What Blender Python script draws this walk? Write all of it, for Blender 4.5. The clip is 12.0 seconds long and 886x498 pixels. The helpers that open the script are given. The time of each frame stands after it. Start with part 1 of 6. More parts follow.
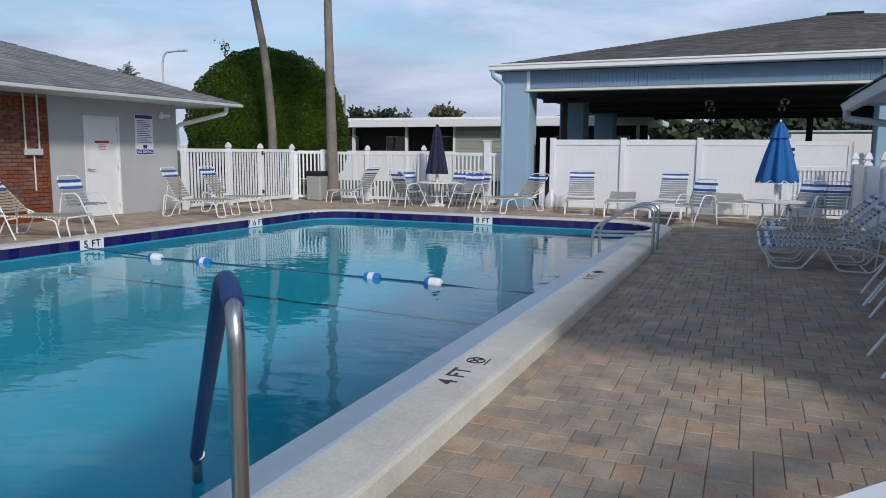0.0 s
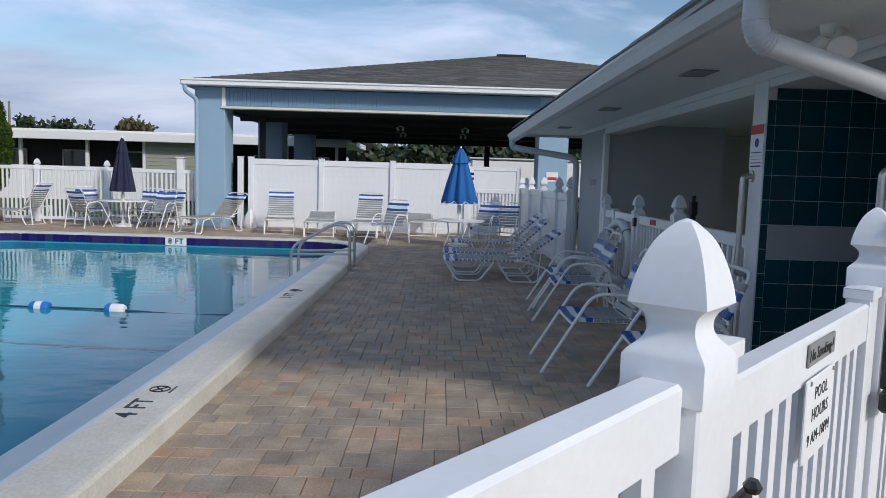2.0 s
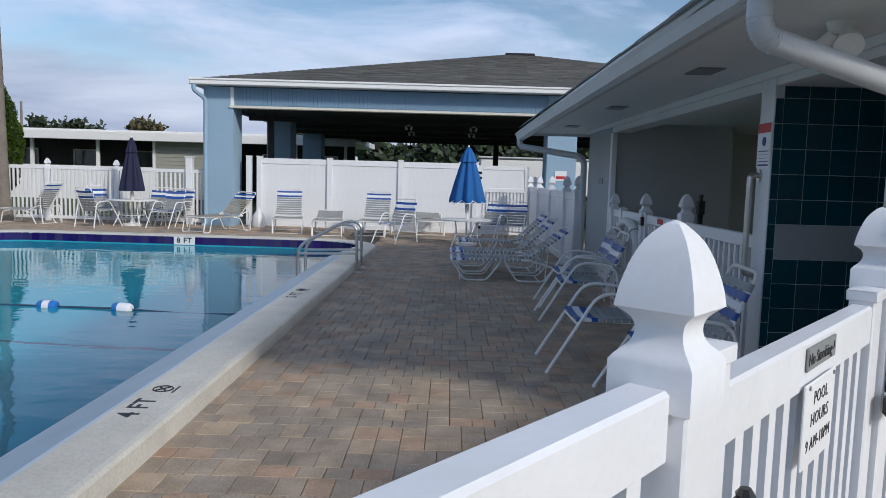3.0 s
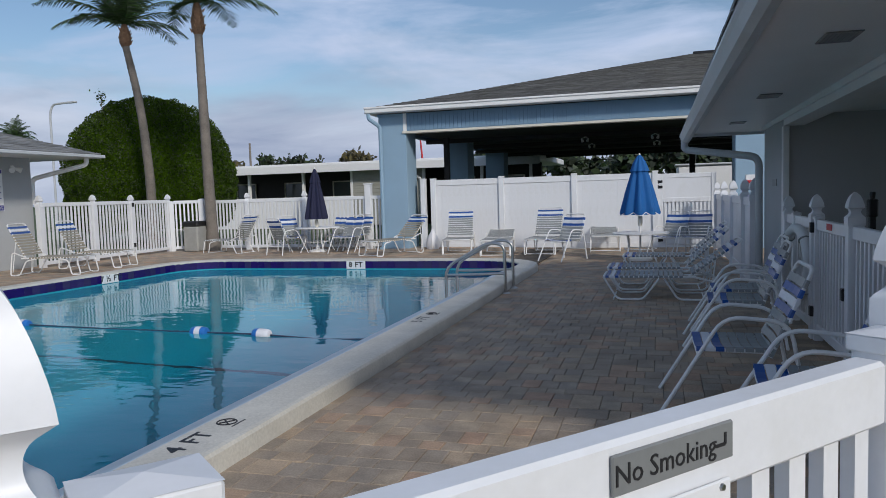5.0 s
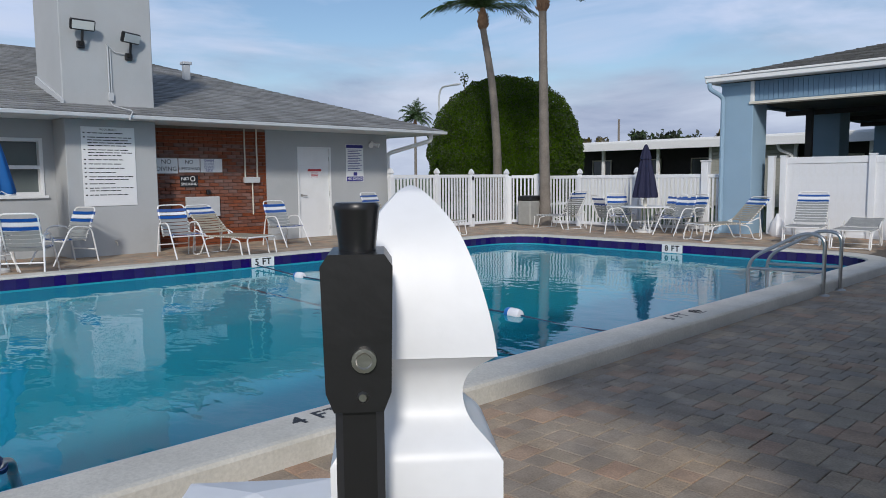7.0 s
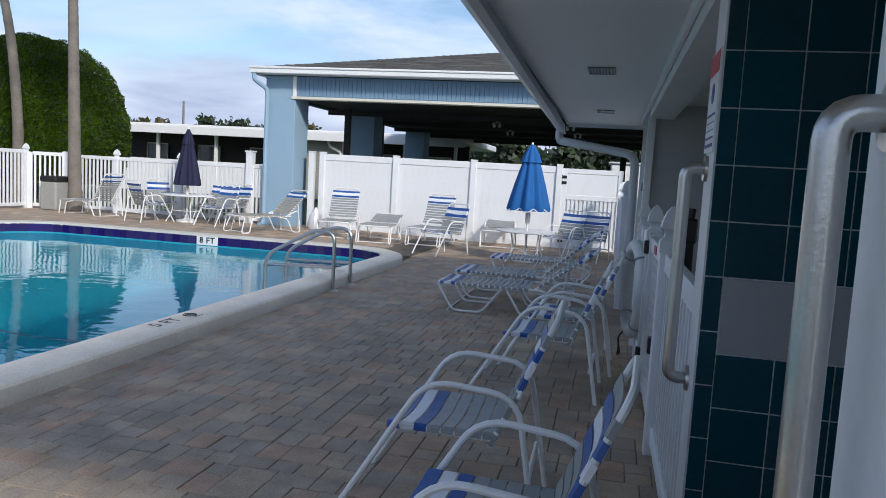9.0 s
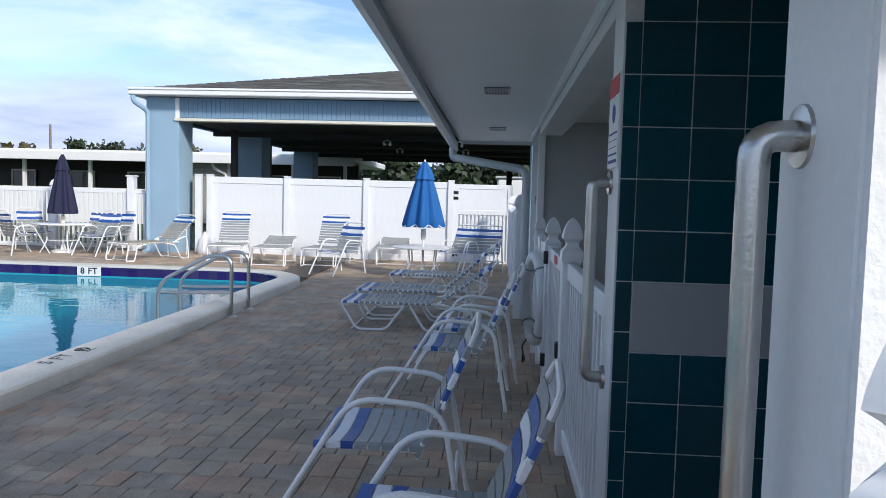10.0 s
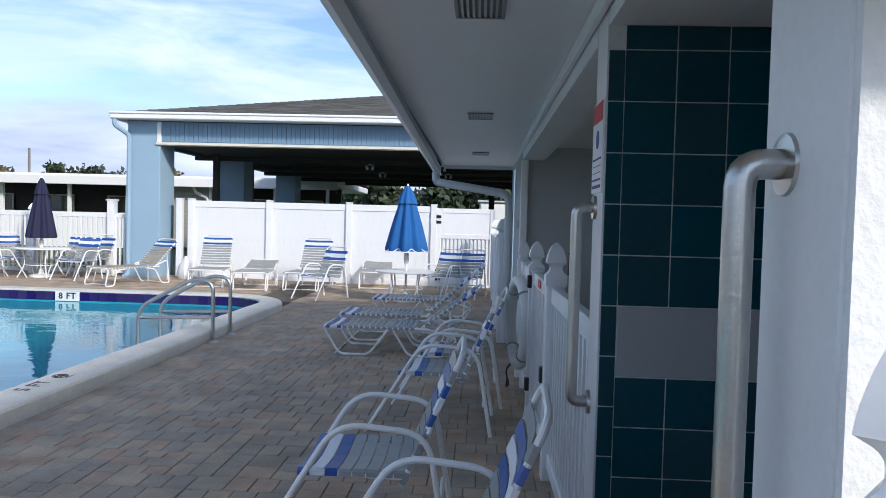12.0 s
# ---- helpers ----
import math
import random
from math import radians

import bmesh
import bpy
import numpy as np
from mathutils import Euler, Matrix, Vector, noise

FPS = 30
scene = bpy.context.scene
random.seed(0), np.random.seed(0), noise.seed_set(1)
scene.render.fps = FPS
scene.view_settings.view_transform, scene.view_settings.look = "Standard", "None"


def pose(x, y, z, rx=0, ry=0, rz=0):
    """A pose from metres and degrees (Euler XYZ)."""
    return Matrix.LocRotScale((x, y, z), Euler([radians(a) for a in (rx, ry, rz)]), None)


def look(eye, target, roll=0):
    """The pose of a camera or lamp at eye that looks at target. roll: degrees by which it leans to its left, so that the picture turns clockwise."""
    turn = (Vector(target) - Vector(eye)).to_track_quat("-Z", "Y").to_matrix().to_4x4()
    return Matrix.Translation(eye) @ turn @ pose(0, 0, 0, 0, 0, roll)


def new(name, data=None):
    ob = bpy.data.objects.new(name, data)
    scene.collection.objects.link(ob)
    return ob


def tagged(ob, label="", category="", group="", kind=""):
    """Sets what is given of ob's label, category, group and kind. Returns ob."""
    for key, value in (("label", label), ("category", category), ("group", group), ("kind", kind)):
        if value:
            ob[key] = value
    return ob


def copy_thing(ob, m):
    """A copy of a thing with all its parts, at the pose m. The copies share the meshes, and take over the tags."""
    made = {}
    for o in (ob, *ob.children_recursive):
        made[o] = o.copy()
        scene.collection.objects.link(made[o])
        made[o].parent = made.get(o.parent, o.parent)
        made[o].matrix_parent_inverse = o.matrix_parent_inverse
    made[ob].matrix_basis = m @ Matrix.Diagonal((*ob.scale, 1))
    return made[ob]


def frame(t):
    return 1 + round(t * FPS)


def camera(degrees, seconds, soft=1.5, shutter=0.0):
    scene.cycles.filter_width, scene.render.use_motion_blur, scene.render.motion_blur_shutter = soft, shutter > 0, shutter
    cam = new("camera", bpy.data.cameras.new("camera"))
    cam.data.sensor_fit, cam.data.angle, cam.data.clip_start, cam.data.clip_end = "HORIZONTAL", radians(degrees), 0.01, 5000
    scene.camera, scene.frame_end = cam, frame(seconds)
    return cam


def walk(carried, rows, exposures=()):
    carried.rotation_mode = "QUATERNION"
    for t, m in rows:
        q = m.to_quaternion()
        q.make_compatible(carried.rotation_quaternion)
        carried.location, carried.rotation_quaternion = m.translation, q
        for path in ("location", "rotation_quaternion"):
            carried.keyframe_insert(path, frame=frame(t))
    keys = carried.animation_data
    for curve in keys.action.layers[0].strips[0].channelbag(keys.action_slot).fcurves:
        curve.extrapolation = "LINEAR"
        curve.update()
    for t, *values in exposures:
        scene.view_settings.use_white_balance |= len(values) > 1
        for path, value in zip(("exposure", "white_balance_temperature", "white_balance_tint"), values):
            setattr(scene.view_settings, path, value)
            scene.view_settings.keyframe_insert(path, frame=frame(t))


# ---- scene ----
cam = camera(62.1, 12.0, soft=0.9)
PATH = [
    (0, (0.249, 0.602, 1.395), (-0.51, 2.434, 1.133), 0.4),
    (0.5, (0.255, 0.597, 1.387), (-0.302, 2.504, 1.154), 0.9),
    (1, (0.271, 0.595, 1.377), (-0.085, 2.551, 1.161), 1.2),
    (1.5, (0.299, 0.602, 1.37), (0.154, 2.585, 1.162), 1.7),
    (2, (0.331, 0.621, 1.375), (0.342, 2.612, 1.183), 1.7),
    (2.5, (0.347, 0.642, 1.376), (0.381, 2.632, 1.181), 1.3),
    (2.7, (0.339, 0.631, 1.381), (0.354, 2.622, 1.186), 1.4),
    (4.3, (0.829, 0.934, 1.345), (0.711, 2.92, 1.138), 0.5),
    (4.5, (0.901, 1.001, 1.344), (0.695, 2.976, 1.104), -1.3),
    (5, (1.095, 1.223, 1.359), (0.527, 3.135, 1.211), -1.7),
    (5.5, (1.345, 1.457, 1.332), (0.389, 3.21, 1.211), -1.1),
    (6, (1.518, 1.708, 1.32), (0.302, 3.288, 1.157), -0.3),
    (6.5, (1.719, 1.962, 1.368), (0.367, 3.424, 1.18), 0.3),
    (6.7, (1.772, 2.08, 1.336), (0.355, 3.479, 1.15), -0.5),
    (8.3, (2.065, 2.953, 1.348), (0.872, 4.539, 1.1), 0.6),
    (8.5, (2.074, 3.03, 1.359), (1.092, 4.761, 1.166), 1.9),
    (9, (2.097, 3.108, 1.379), (1.66, 5.05, 1.181), 3.3),
    (9.5, (2.054, 3.067, 1.377), (1.905, 5.056, 1.22), 1.1),
    (10, (2.003, 3.009, 1.381), (1.856, 4.999, 1.242), 1.5),
    (10.5, (1.999, 3.03, 1.374), (1.853, 5.021, 1.25), 1.6),
    (11, (1.998, 3.021, 1.381), (1.871, 5.014, 1.284), 1.3),
    (11.5, (1.994, 3.008, 1.383), (1.877, 5.003, 1.311), 1.2),
    (12, (1.992, 3.004, 1.384), (1.891, 5.0, 1.311), 1.5),
]
EXPOSURES = [(0.0, 0.20), (2.5, 0.30), (4.5, -0.03), (6.7, 0.10), (8.5, 0.25), (9.5, 0.80), (12.0, 0.84)]
walk(cam, [(t, look(eye, target, roll)) for t, eye, target, roll in PATH], EXPOSURES)

# ---- light ----
SUN_AZ, SUN_EL = 45.0, 29.5   # the light travels towards -x and +y
world = bpy.data.worlds.new("sky")
scene.world = world
world.use_nodes = True
wn, wl = world.node_tree.nodes, world.node_tree.links
wn.clear()
w_out = wn.new("ShaderNodeOutputWorld")
w_bg = wn.new("ShaderNodeBackground")
w_sky = wn.new("ShaderNodeTexSky")
w_sky.sky_type = "NISHITA"
w_sky.sun_disc = False
w_sky.sun_elevation = radians(SUN_EL)
w_sky.sun_rotation = radians(180 - SUN_AZ)
w_sky.altitude, w_sky.air_density, w_sky.dust_density, w_sky.ozone_density = 0, 1.0, 1.0, 3.0
w_co = wn.new("ShaderNodeTexCoord")
w_map = wn.new("ShaderNodeMapping")
w_map.inputs["Scale"].default_value = (1.1, 1.1, 5.0)
w_map.inputs["Rotation"].default_value = (0.12, 0.1, 0.5)
w_noise = wn.new("ShaderNodeTexNoise")
w_noise.inputs["Scale"].default_value = 2.4
w_noise.inputs["Detail"].default_value = 7
w_noise.inputs["Roughness"].default_value = 0.56
w_noise.inputs["Distortion"].default_value = 0.4
w_ramp = wn.new("ShaderNodeValToRGB")
w_ramp.color_ramp.elements[0].position, w_ramp.color_ramp.elements[1].position = 0.46, 0.64
w_mix = wn.new("ShaderNodeMix")
w_mix.data_type = "RGBA"
w_mix.inputs["B"].default_value = (4.7, 5.7, 7.8, 1)
wl.new(w_co.outputs["Generated"], w_map.inputs["Vector"])
wl.new(w_map.outputs["Vector"], w_noise.inputs["Vector"])
wl.new(w_noise.outputs["Fac"], w_ramp.inputs["Fac"])
wl.new(w_ramp.outputs["Color"], w_mix.inputs["Factor"])
wl.new(w_sky.outputs["Color"], w_mix.inputs["A"])
# a bank of grey cloud low over the skyline
w_sep = wn.new("ShaderNodeSeparateXYZ")
w_low = wn.new("ShaderNodeMapRange")
w_low.interpolation_type = "SMOOTHSTEP"
w_low.inputs["From Min"].default_value, w_low.inputs["From Max"].default_value = 0.10, 0.26
w_low.inputs["To Min"].default_value, w_low.inputs["To Max"].default_value = 1.0, 0.0
w_n2 = wn.new("ShaderNodeTexNoise")
w_n2.inputs["Scale"].default_value, w_n2.inputs["Detail"].default_value = 3.3, 6
w_sum = wn.new("ShaderNodeMath")
w_sum.operation = "MULTIPLY_ADD"
w_sum.inputs[1].default_value = 0.34
wl.new(w_co.outputs["Generated"], w_sep.inputs[0])
wl.new(w_map.outputs["Vector"], w_n2.inputs["Vector"])
wl.new(w_n2.outputs["Fac"], w_sum.inputs[0])
wl.new(w_sep.outputs["Z"], w_sum.inputs[2])
w_sub = wn.new("ShaderNodeMath")
w_sub.operation = "SUBTRACT"
w_sub.inputs[1].default_value = 0.13
wl.new(w_sum.outputs[0], w_sub.inputs[0])
wl.new(w_sub.outputs[0], w_low.inputs["Value"])
w_bank = wn.new("ShaderNodeMix")
w_bank.data_type = "RGBA"
w_tone = wn.new("ShaderNodeMix")
w_tone.data_type = "RGBA"
w_tone.inputs["A"].default_value, w_tone.inputs["B"].default_value = (2.9, 3.5, 5.0, 1), (5.7, 6.3, 7.6, 1)
w_con = wn.new("ShaderNodeMapRange")
w_con.inputs["From Min"].default_value, w_con.inputs["From Max"].default_value = 0.36, 0.64
wl.new(w_noise.outputs["Fac"], w_con.inputs["Value"])
wl.new(w_con.outputs["Result"], w_tone.inputs["Factor"])
wl.new(w_low.outputs["Result"], w_bank.inputs["Factor"])
wl.new(w_mix.outputs["Result"], w_bank.inputs["A"])
wl.new(w_tone.outputs["Result"], w_bank.inputs["B"])
wl.new(w_bank.outputs["Result"], w_bg.inputs["Color"])
wl.new(w_bg.outputs["Background"], w_out.inputs["Surface"])
w_bg.inputs["Strength"].default_value = 0.103

sun = new("sun", bpy.data.lights.new("sun", "SUN"))
sun.data.energy, sun.data.angle, sun.data.color = 2.05, radians(6.0), (1.0, 0.95, 0.88)
_d = (-math.sin(radians(SUN_AZ)) * math.cos(radians(SUN_EL)), math.cos(radians(SUN_AZ)) * math.cos(radians(SUN_EL)), -math.sin(radians(SUN_EL)))
sun.matrix_world = look((30, -30, 26), (30 + _d[0], -30 + _d[1], 26 + _d[2]))


# ---- materials ----
def mat(name, col, rough=0.6, metal=0.0, var=0.2, scale=3.0, bump=0.15, fine=60.0, rand=0.0, stain=None, stain_amt=0.0, island=False, wave=None, coat=0.0):
    """A surface with broad and fine variation; rand varies it from piece to piece."""
    m = bpy.data.materials.new(name)
    m.use_nodes = True
    n, l = m.node_tree.nodes, m.node_tree.links
    b = n["Principled BSDF"]
    b.inputs["Roughness"].default_value, b.inputs["Metallic"].default_value = rough, metal
    b.inputs["Coat Weight"].default_value = coat
    co = n.new("ShaderNodeTexCoord")
    big, small = n.new("ShaderNodeTexNoise"), n.new("ShaderNodeTexNoise")
    big.inputs["Scale"].default_value, big.inputs["Detail"].default_value = scale, 4
    small.inputs["Scale"].default_value, small.inputs["Detail"].default_value = fine, 3
    l.new(co.outputs["Object"], big.inputs["Vector"])
    l.new(co.outputs["Object"], small.inputs["Vector"])
    add = n.new("ShaderNodeMath")
    add.operation = "MULTIPLY_ADD"
    add.inputs[1].default_value, add.inputs[2].default_value = 0.45, 0.0
    l.new(small.outputs["Fac"], add.inputs[0])
    s2 = n.new("ShaderNodeMath")
    s2.operation = "MULTIPLY_ADD"
    s2.inputs[1].default_value = 0.55
    l.new(big.outputs["Fac"], s2.inputs[0])
    l.new(add.outputs[0], s2.inputs[2])
    mix = n.new("ShaderNodeMix")
    mix.data_type = "RGBA"
    dark = [c * (1 - var) for c in col]
    light = [min(1, c * (1 + var * 0.6)) for c in col]
    mix.inputs["A"].default_value, mix.inputs["B"].default_value = (*dark, 1), (*light, 1)
    rm = n.new("ShaderNodeMapRange")
    rm.inputs["From Min"].default_value, rm.inputs["From Max"].default_value = 0.3, 0.7
    l.new(s2.outputs[0], rm.inputs["Value"])
    l.new(rm.outputs["Result"], mix.inputs["Factor"])
    last = mix.outputs["Result"]
    if stain:
        st = n.new("ShaderNodeTexNoise")
        st.inputs["Scale"].default_value, st.inputs["Detail"].default_value = scale * 0.6, 6
        st.inputs["Roughness"].default_value = 0.7
        l.new(co.outputs["Object"], st.inputs["Vector"])
        sr = n.new("ShaderNodeMapRange")
        sr.inputs["From Min"].default_value, sr.inputs["From Max"].default_value = 0.5, 0.72
        sr.inputs["To Max"].default_value = stain_amt
        l.new(st.outputs["Fac"], sr.inputs["Value"])
        sm = n.new("ShaderNodeMix")
        sm.data_type = "RGBA"
        sm.inputs["B"].default_value = (*stain, 1)
        l.new(sr.outputs["Result"], sm.inputs["Factor"])
        l.new(last, sm.inputs["A"])
        last = sm.outputs["Result"]
    if rand:
        src = n.new("ShaderNodeNewGeometry").outputs["Random Per Island"] if island else n.new("ShaderNodeObjectInfo").outputs["Random"]
        hs = n.new("ShaderNodeHueSaturation")
        vr = n.new("ShaderNodeMapRange")
        vr.inputs["To Min"].default_value, vr.inputs["To Max"].default_value = 1 - rand, 1 + rand
        l.new(src, vr.inputs["Value"])
        l.new(vr.outputs["Result"], hs.inputs["Value"])
        wnz = n.new("ShaderNodeTexWhiteNoise")
        wnz.noise_dimensions = "1D"
        l.new(src, wnz.inputs["W"])
        hr = n.new("ShaderNodeMapRange")
        hr.inputs["To Min"].default_value, hr.inputs["To Max"].default_value = 1 - rand * 1.6, 1 + rand * 1.6
        l.new(wnz.outputs["Value"], hr.inputs["Value"])
        l.new(hr.outputs["Result"], hs.inputs["Saturation"])
        l.new(last, hs.inputs["Color"])
        last = hs.outputs["Color"]
    l.new(last, b.inputs["Base Color"])
    if bump:
        bp = n.new("ShaderNodeBump")
        bp.inputs["Strength"].default_value, bp.inputs["Distance"].default_value = bump, 0.01
        l.new(small.outputs["Fac"], bp.inputs["Height"])
        l.new(bp.outputs["Normal"], b.inputs["Normal"])
    return m


VINYL = mat("white_vinyl", (0.76, 0.775, 0.80), 0.38, var=0.05, scale=4, bump=0.03, stain=(0.62, 0.62, 0.58), stain_amt=0.35)
WHITE_METAL = mat("white_powder_coat", (0.80, 0.80, 0.79), 0.35, var=0.06, scale=20, bump=0.03)
WHITE_PAINT = mat("white_paint", (0.76, 0.77, 0.78), 0.5, var=0.06, scale=2, bump=0.06, stain=(0.6, 0.6, 0.57), stain_amt=0.3)
SOFFIT = mat("soffit_paint", (0.78, 0.79, 0.79), 0.45, var=0.06, scale=1.2, bump=0.04)
STUCCO_WHITE = mat("white_stucco", (0.76, 0.77, 0.78), 0.8, var=0.08, scale=2.5, bump=0.3, fine=75)
STUCCO_GREY = mat("grey_stucco", (0.43, 0.445, 0.455), 0.85, var=0.08, scale=1.4, bump=0.3, fine=90, stain=(0.35, 0.355, 0.36), stain_amt=0.4)
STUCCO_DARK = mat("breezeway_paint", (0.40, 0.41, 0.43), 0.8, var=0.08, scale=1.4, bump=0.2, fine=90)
STUCCO_BLUE = mat("blue_stucco", (0.27, 0.40, 0.52), 0.8, var=0.07, scale=1.6, bump=0.3, fine=90)
SIDING_BLUE = mat("blue_siding", (0.17, 0.28, 0.40), 0.6, var=0.1, scale=3, bump=0.1)
SIDING_TAN = mat("tan_siding", (0.34, 0.34, 0.30), 0.6, var=0.08, scale=3, bump=0.05)
TRIM_CREAM = mat("cream_trim", (0.68, 0.65, 0.56), 0.5, var=0.1, scale=4, bump=0.05)
NEAR_BLACK = mat("near_black_brown", (0.035, 0.030, 0.028), 0.6, var=0.3, scale=5, bump=0.2)
SHINGLE = mat("asphalt_shingle", (0.24, 0.245, 0.245), 0.9, var=0.35, scale=2.2, bump=0.8, fine=45, rand=0.22, island=True)
SHINGLE_DARK = mat("weathered_shingle", (0.12, 0.12, 0.115), 0.9, var=0.35, scale=2.2, bump=0.8, fine=45, rand=0.25, island=True)
GUTTER = mat("gutter_enamel", (0.52, 0.54, 0.56), 0.4, var=0.08, scale=3, bump=0.03, stain=(0.45, 0.45, 0.43), stain_amt=0.4)
PAVER = mat("concrete_paver", (0.405, 0.325, 0.245), 0.85, var=0.4, scale=5, bump=0.5, fine=90, stain=(0.17, 0.15, 0.13), stain_amt=0.6)
PAVER_FAR = mat("concrete_paver_field", (0.405, 0.325, 0.245), 0.85, var=0.4, scale=3, bump=0.5, fine=90, stain=(0.17, 0.15, 0.13), stain_amt=0.6)
SAND = mat("joint_sand", (0.12, 0.10, 0.08), 0.95, var=0.3, scale=9, bump=0.4)
COPING = mat("coping_concrete", (0.60, 0.58, 0.52), 0.85, var=0.22, scale=2.6, bump=0.25, fine=60, stain=(0.44, 0.43, 0.37), stain_amt=0.4)
STRIP = mat("gutter_lip_enamel", (0.44, 0.53, 0.60), 0.45, var=0.10, scale=3.0, bump=0.1)
NAVY_TILE = mat("navy_glazed_tile", (0.020, 0.011, 0.10), 0.25, var=0.2, scale=6, bump=0.04, rand=0.10)
GROUT = mat("grout", (0.58, 0.61, 0.62), 0.8, var=0.12, scale=10, bump=0.2)
TEAL_TILE = mat("teal_glazed_tile", (0.007, 0.062, 0.085), 0.14, var=0.18, scale=4, bump=0.02, rand=0.10)
GREY_TILE = mat("grey_glazed_panel", (0.33, 0.35, 0.37), 0.3, var=0.05, scale=4, bump=0.02)
PLASTER = mat("pool_plaster", (0.014, 0.33, 0.44), 0.8, var=0.15, scale=0.6, bump=0.1)
STEEL = mat("brushed_steel", (0.50, 0.49, 0.47), 0.28, metal=1.0, var=0.12, scale=14, bump=0.05, fine=160)
BLUE_SLEEVE = mat("blue_rail_sleeve", (0.012, 0.045, 0.15), 0.55, var=0.15, scale=12, bump=0.25, fine=200)
BLACK = mat("black_plastic", (0.012, 0.012, 0.013), 0.35, var=0.2, scale=8, bump=0.05)
STRAP_GREY = mat("grey_vinyl_strap", (0.27, 0.285, 0.285), 0.4, var=0.10, scale=12, bump=0.05, rand=0.07)
STRAP_BLUE = mat("blue_vinyl_strap", (0.014, 0.080, 0.32), 0.38, var=0.12, scale=12, bump=0.05, rand=0.1)
STRAP_WHITE = mat("white_vinyl_strap", (0.76, 0.77, 0.80), 0.4, var=0.06, scale=12, bump=0.05)
STRAP_TAN = mat("tan_vinyl_strap", (0.34, 0.305, 0.235), 0.45, var=0.12, scale=12, bump=0.05, rand=0.08)
CANVAS_BLUE = mat("blue_canvas", (0.003, 0.105, 0.34), 0.75, var=0.12, scale=6, bump=0.25, fine=150)
CANVAS_NAVY = mat("navy_canvas", (0.010, 0.012, 0.045), 0.8, var=0.2, scale=6, bump=0.25, fine=150)
BRICK = mat("red_brick", (0.185, 0.076, 0.052), 0.85, var=0.3, scale=9, bump=0.5, fine=90, rand=0.2)
MORTAR = mat("mortar", (0.27, 0.225, 0.195), 0.95, var=0.2, scale=12, bump=0.4)
SIGN_WHITE = mat("sign_enamel", (0.78, 0.79, 0.80), 0.35, var=0.04, scale=4, bump=0.02)
SIGN_GREY = mat("engraved_plate", (0.20, 0.21, 0.21), 0.4, var=0.08, scale=8, bump=0.03)
INK = mat("black_ink", (0.015, 0.015, 0.017), 0.5, var=0.1, bump=0)
INK_BLUE = mat("blue_ink", (0.03, 0.03, 0.22), 0.5, var=0.1, bump=0)
INK_RED = mat("red_ink", (0.50, 0.03, 0.04), 0.5, var=0.1, bump=0)
CAN = mat("bin_shell", (0.33, 0.33, 0.31), 0.7, var=0.12, scale=8, bump=0.3)
BARK = mat("palm_bark", (0.20, 0.175, 0.15), 0.9, var=0.35, scale=4, bump=0.8, fine=28)
BOOT = mat("palm_boot", (0.22, 0.13, 0.08), 0.9, var=0.4, scale=9, bump=0.8, fine=30)
FROND = mat("palm_frond", (0.060, 0.105, 0.040), 0.5, var=0.35, scale=3, bump=0.1, rand=0.3, island=True)
LEAF = mat("hedge_leaf", (0.046, 0.088, 0.008), 0.9, var=0.4, scale=1.5, bump=0.1, rand=0.45, island=True)
LEAF_DRY = mat("autumn_leaf", (0.10, 0.085, 0.04), 0.7, var=0.4, scale=1.5, bump=0.1, rand=0.4, island=True)
LEAF_FAR = mat("far_leaf", (0.040, 0.058, 0.030), 0.7, var=0.4, scale=0.6, bump=0.1, rand=0.4, island=True)
GRASS = mat("lawn", (0.075, 0.11, 0.04), 0.9, var=0.4, scale=0.4, bump=0.6, fine=12)
GLASS_DARK = mat("window_glass", (0.12, 0.14, 0.14), 0.08, var=0.1, scale=2, bump=0)
LAMP_LENS = mat("lamp_lens", (0.62, 0.64, 0.62), 0.2, var=0.05, scale=8, bump=0.02)
ROPE = mat("lane_rope", (0.03, 0.06, 0.11), 0.7, var=0.2, scale=20, bump=0.2)
FLOAT_BLUE = mat("float_blue", (0.02, 0.16, 0.50), 0.4, var=0.1, scale=9, bump=0.03)
RING_WHITE = mat("life_ring_shell", (0.70, 0.71, 0.70), 0.5, var=0.08, scale=9, bump=0.1)
FLAG_RED = mat("flag_red", (0.45, 0.03, 0.04), 0.8, bump=0.1)



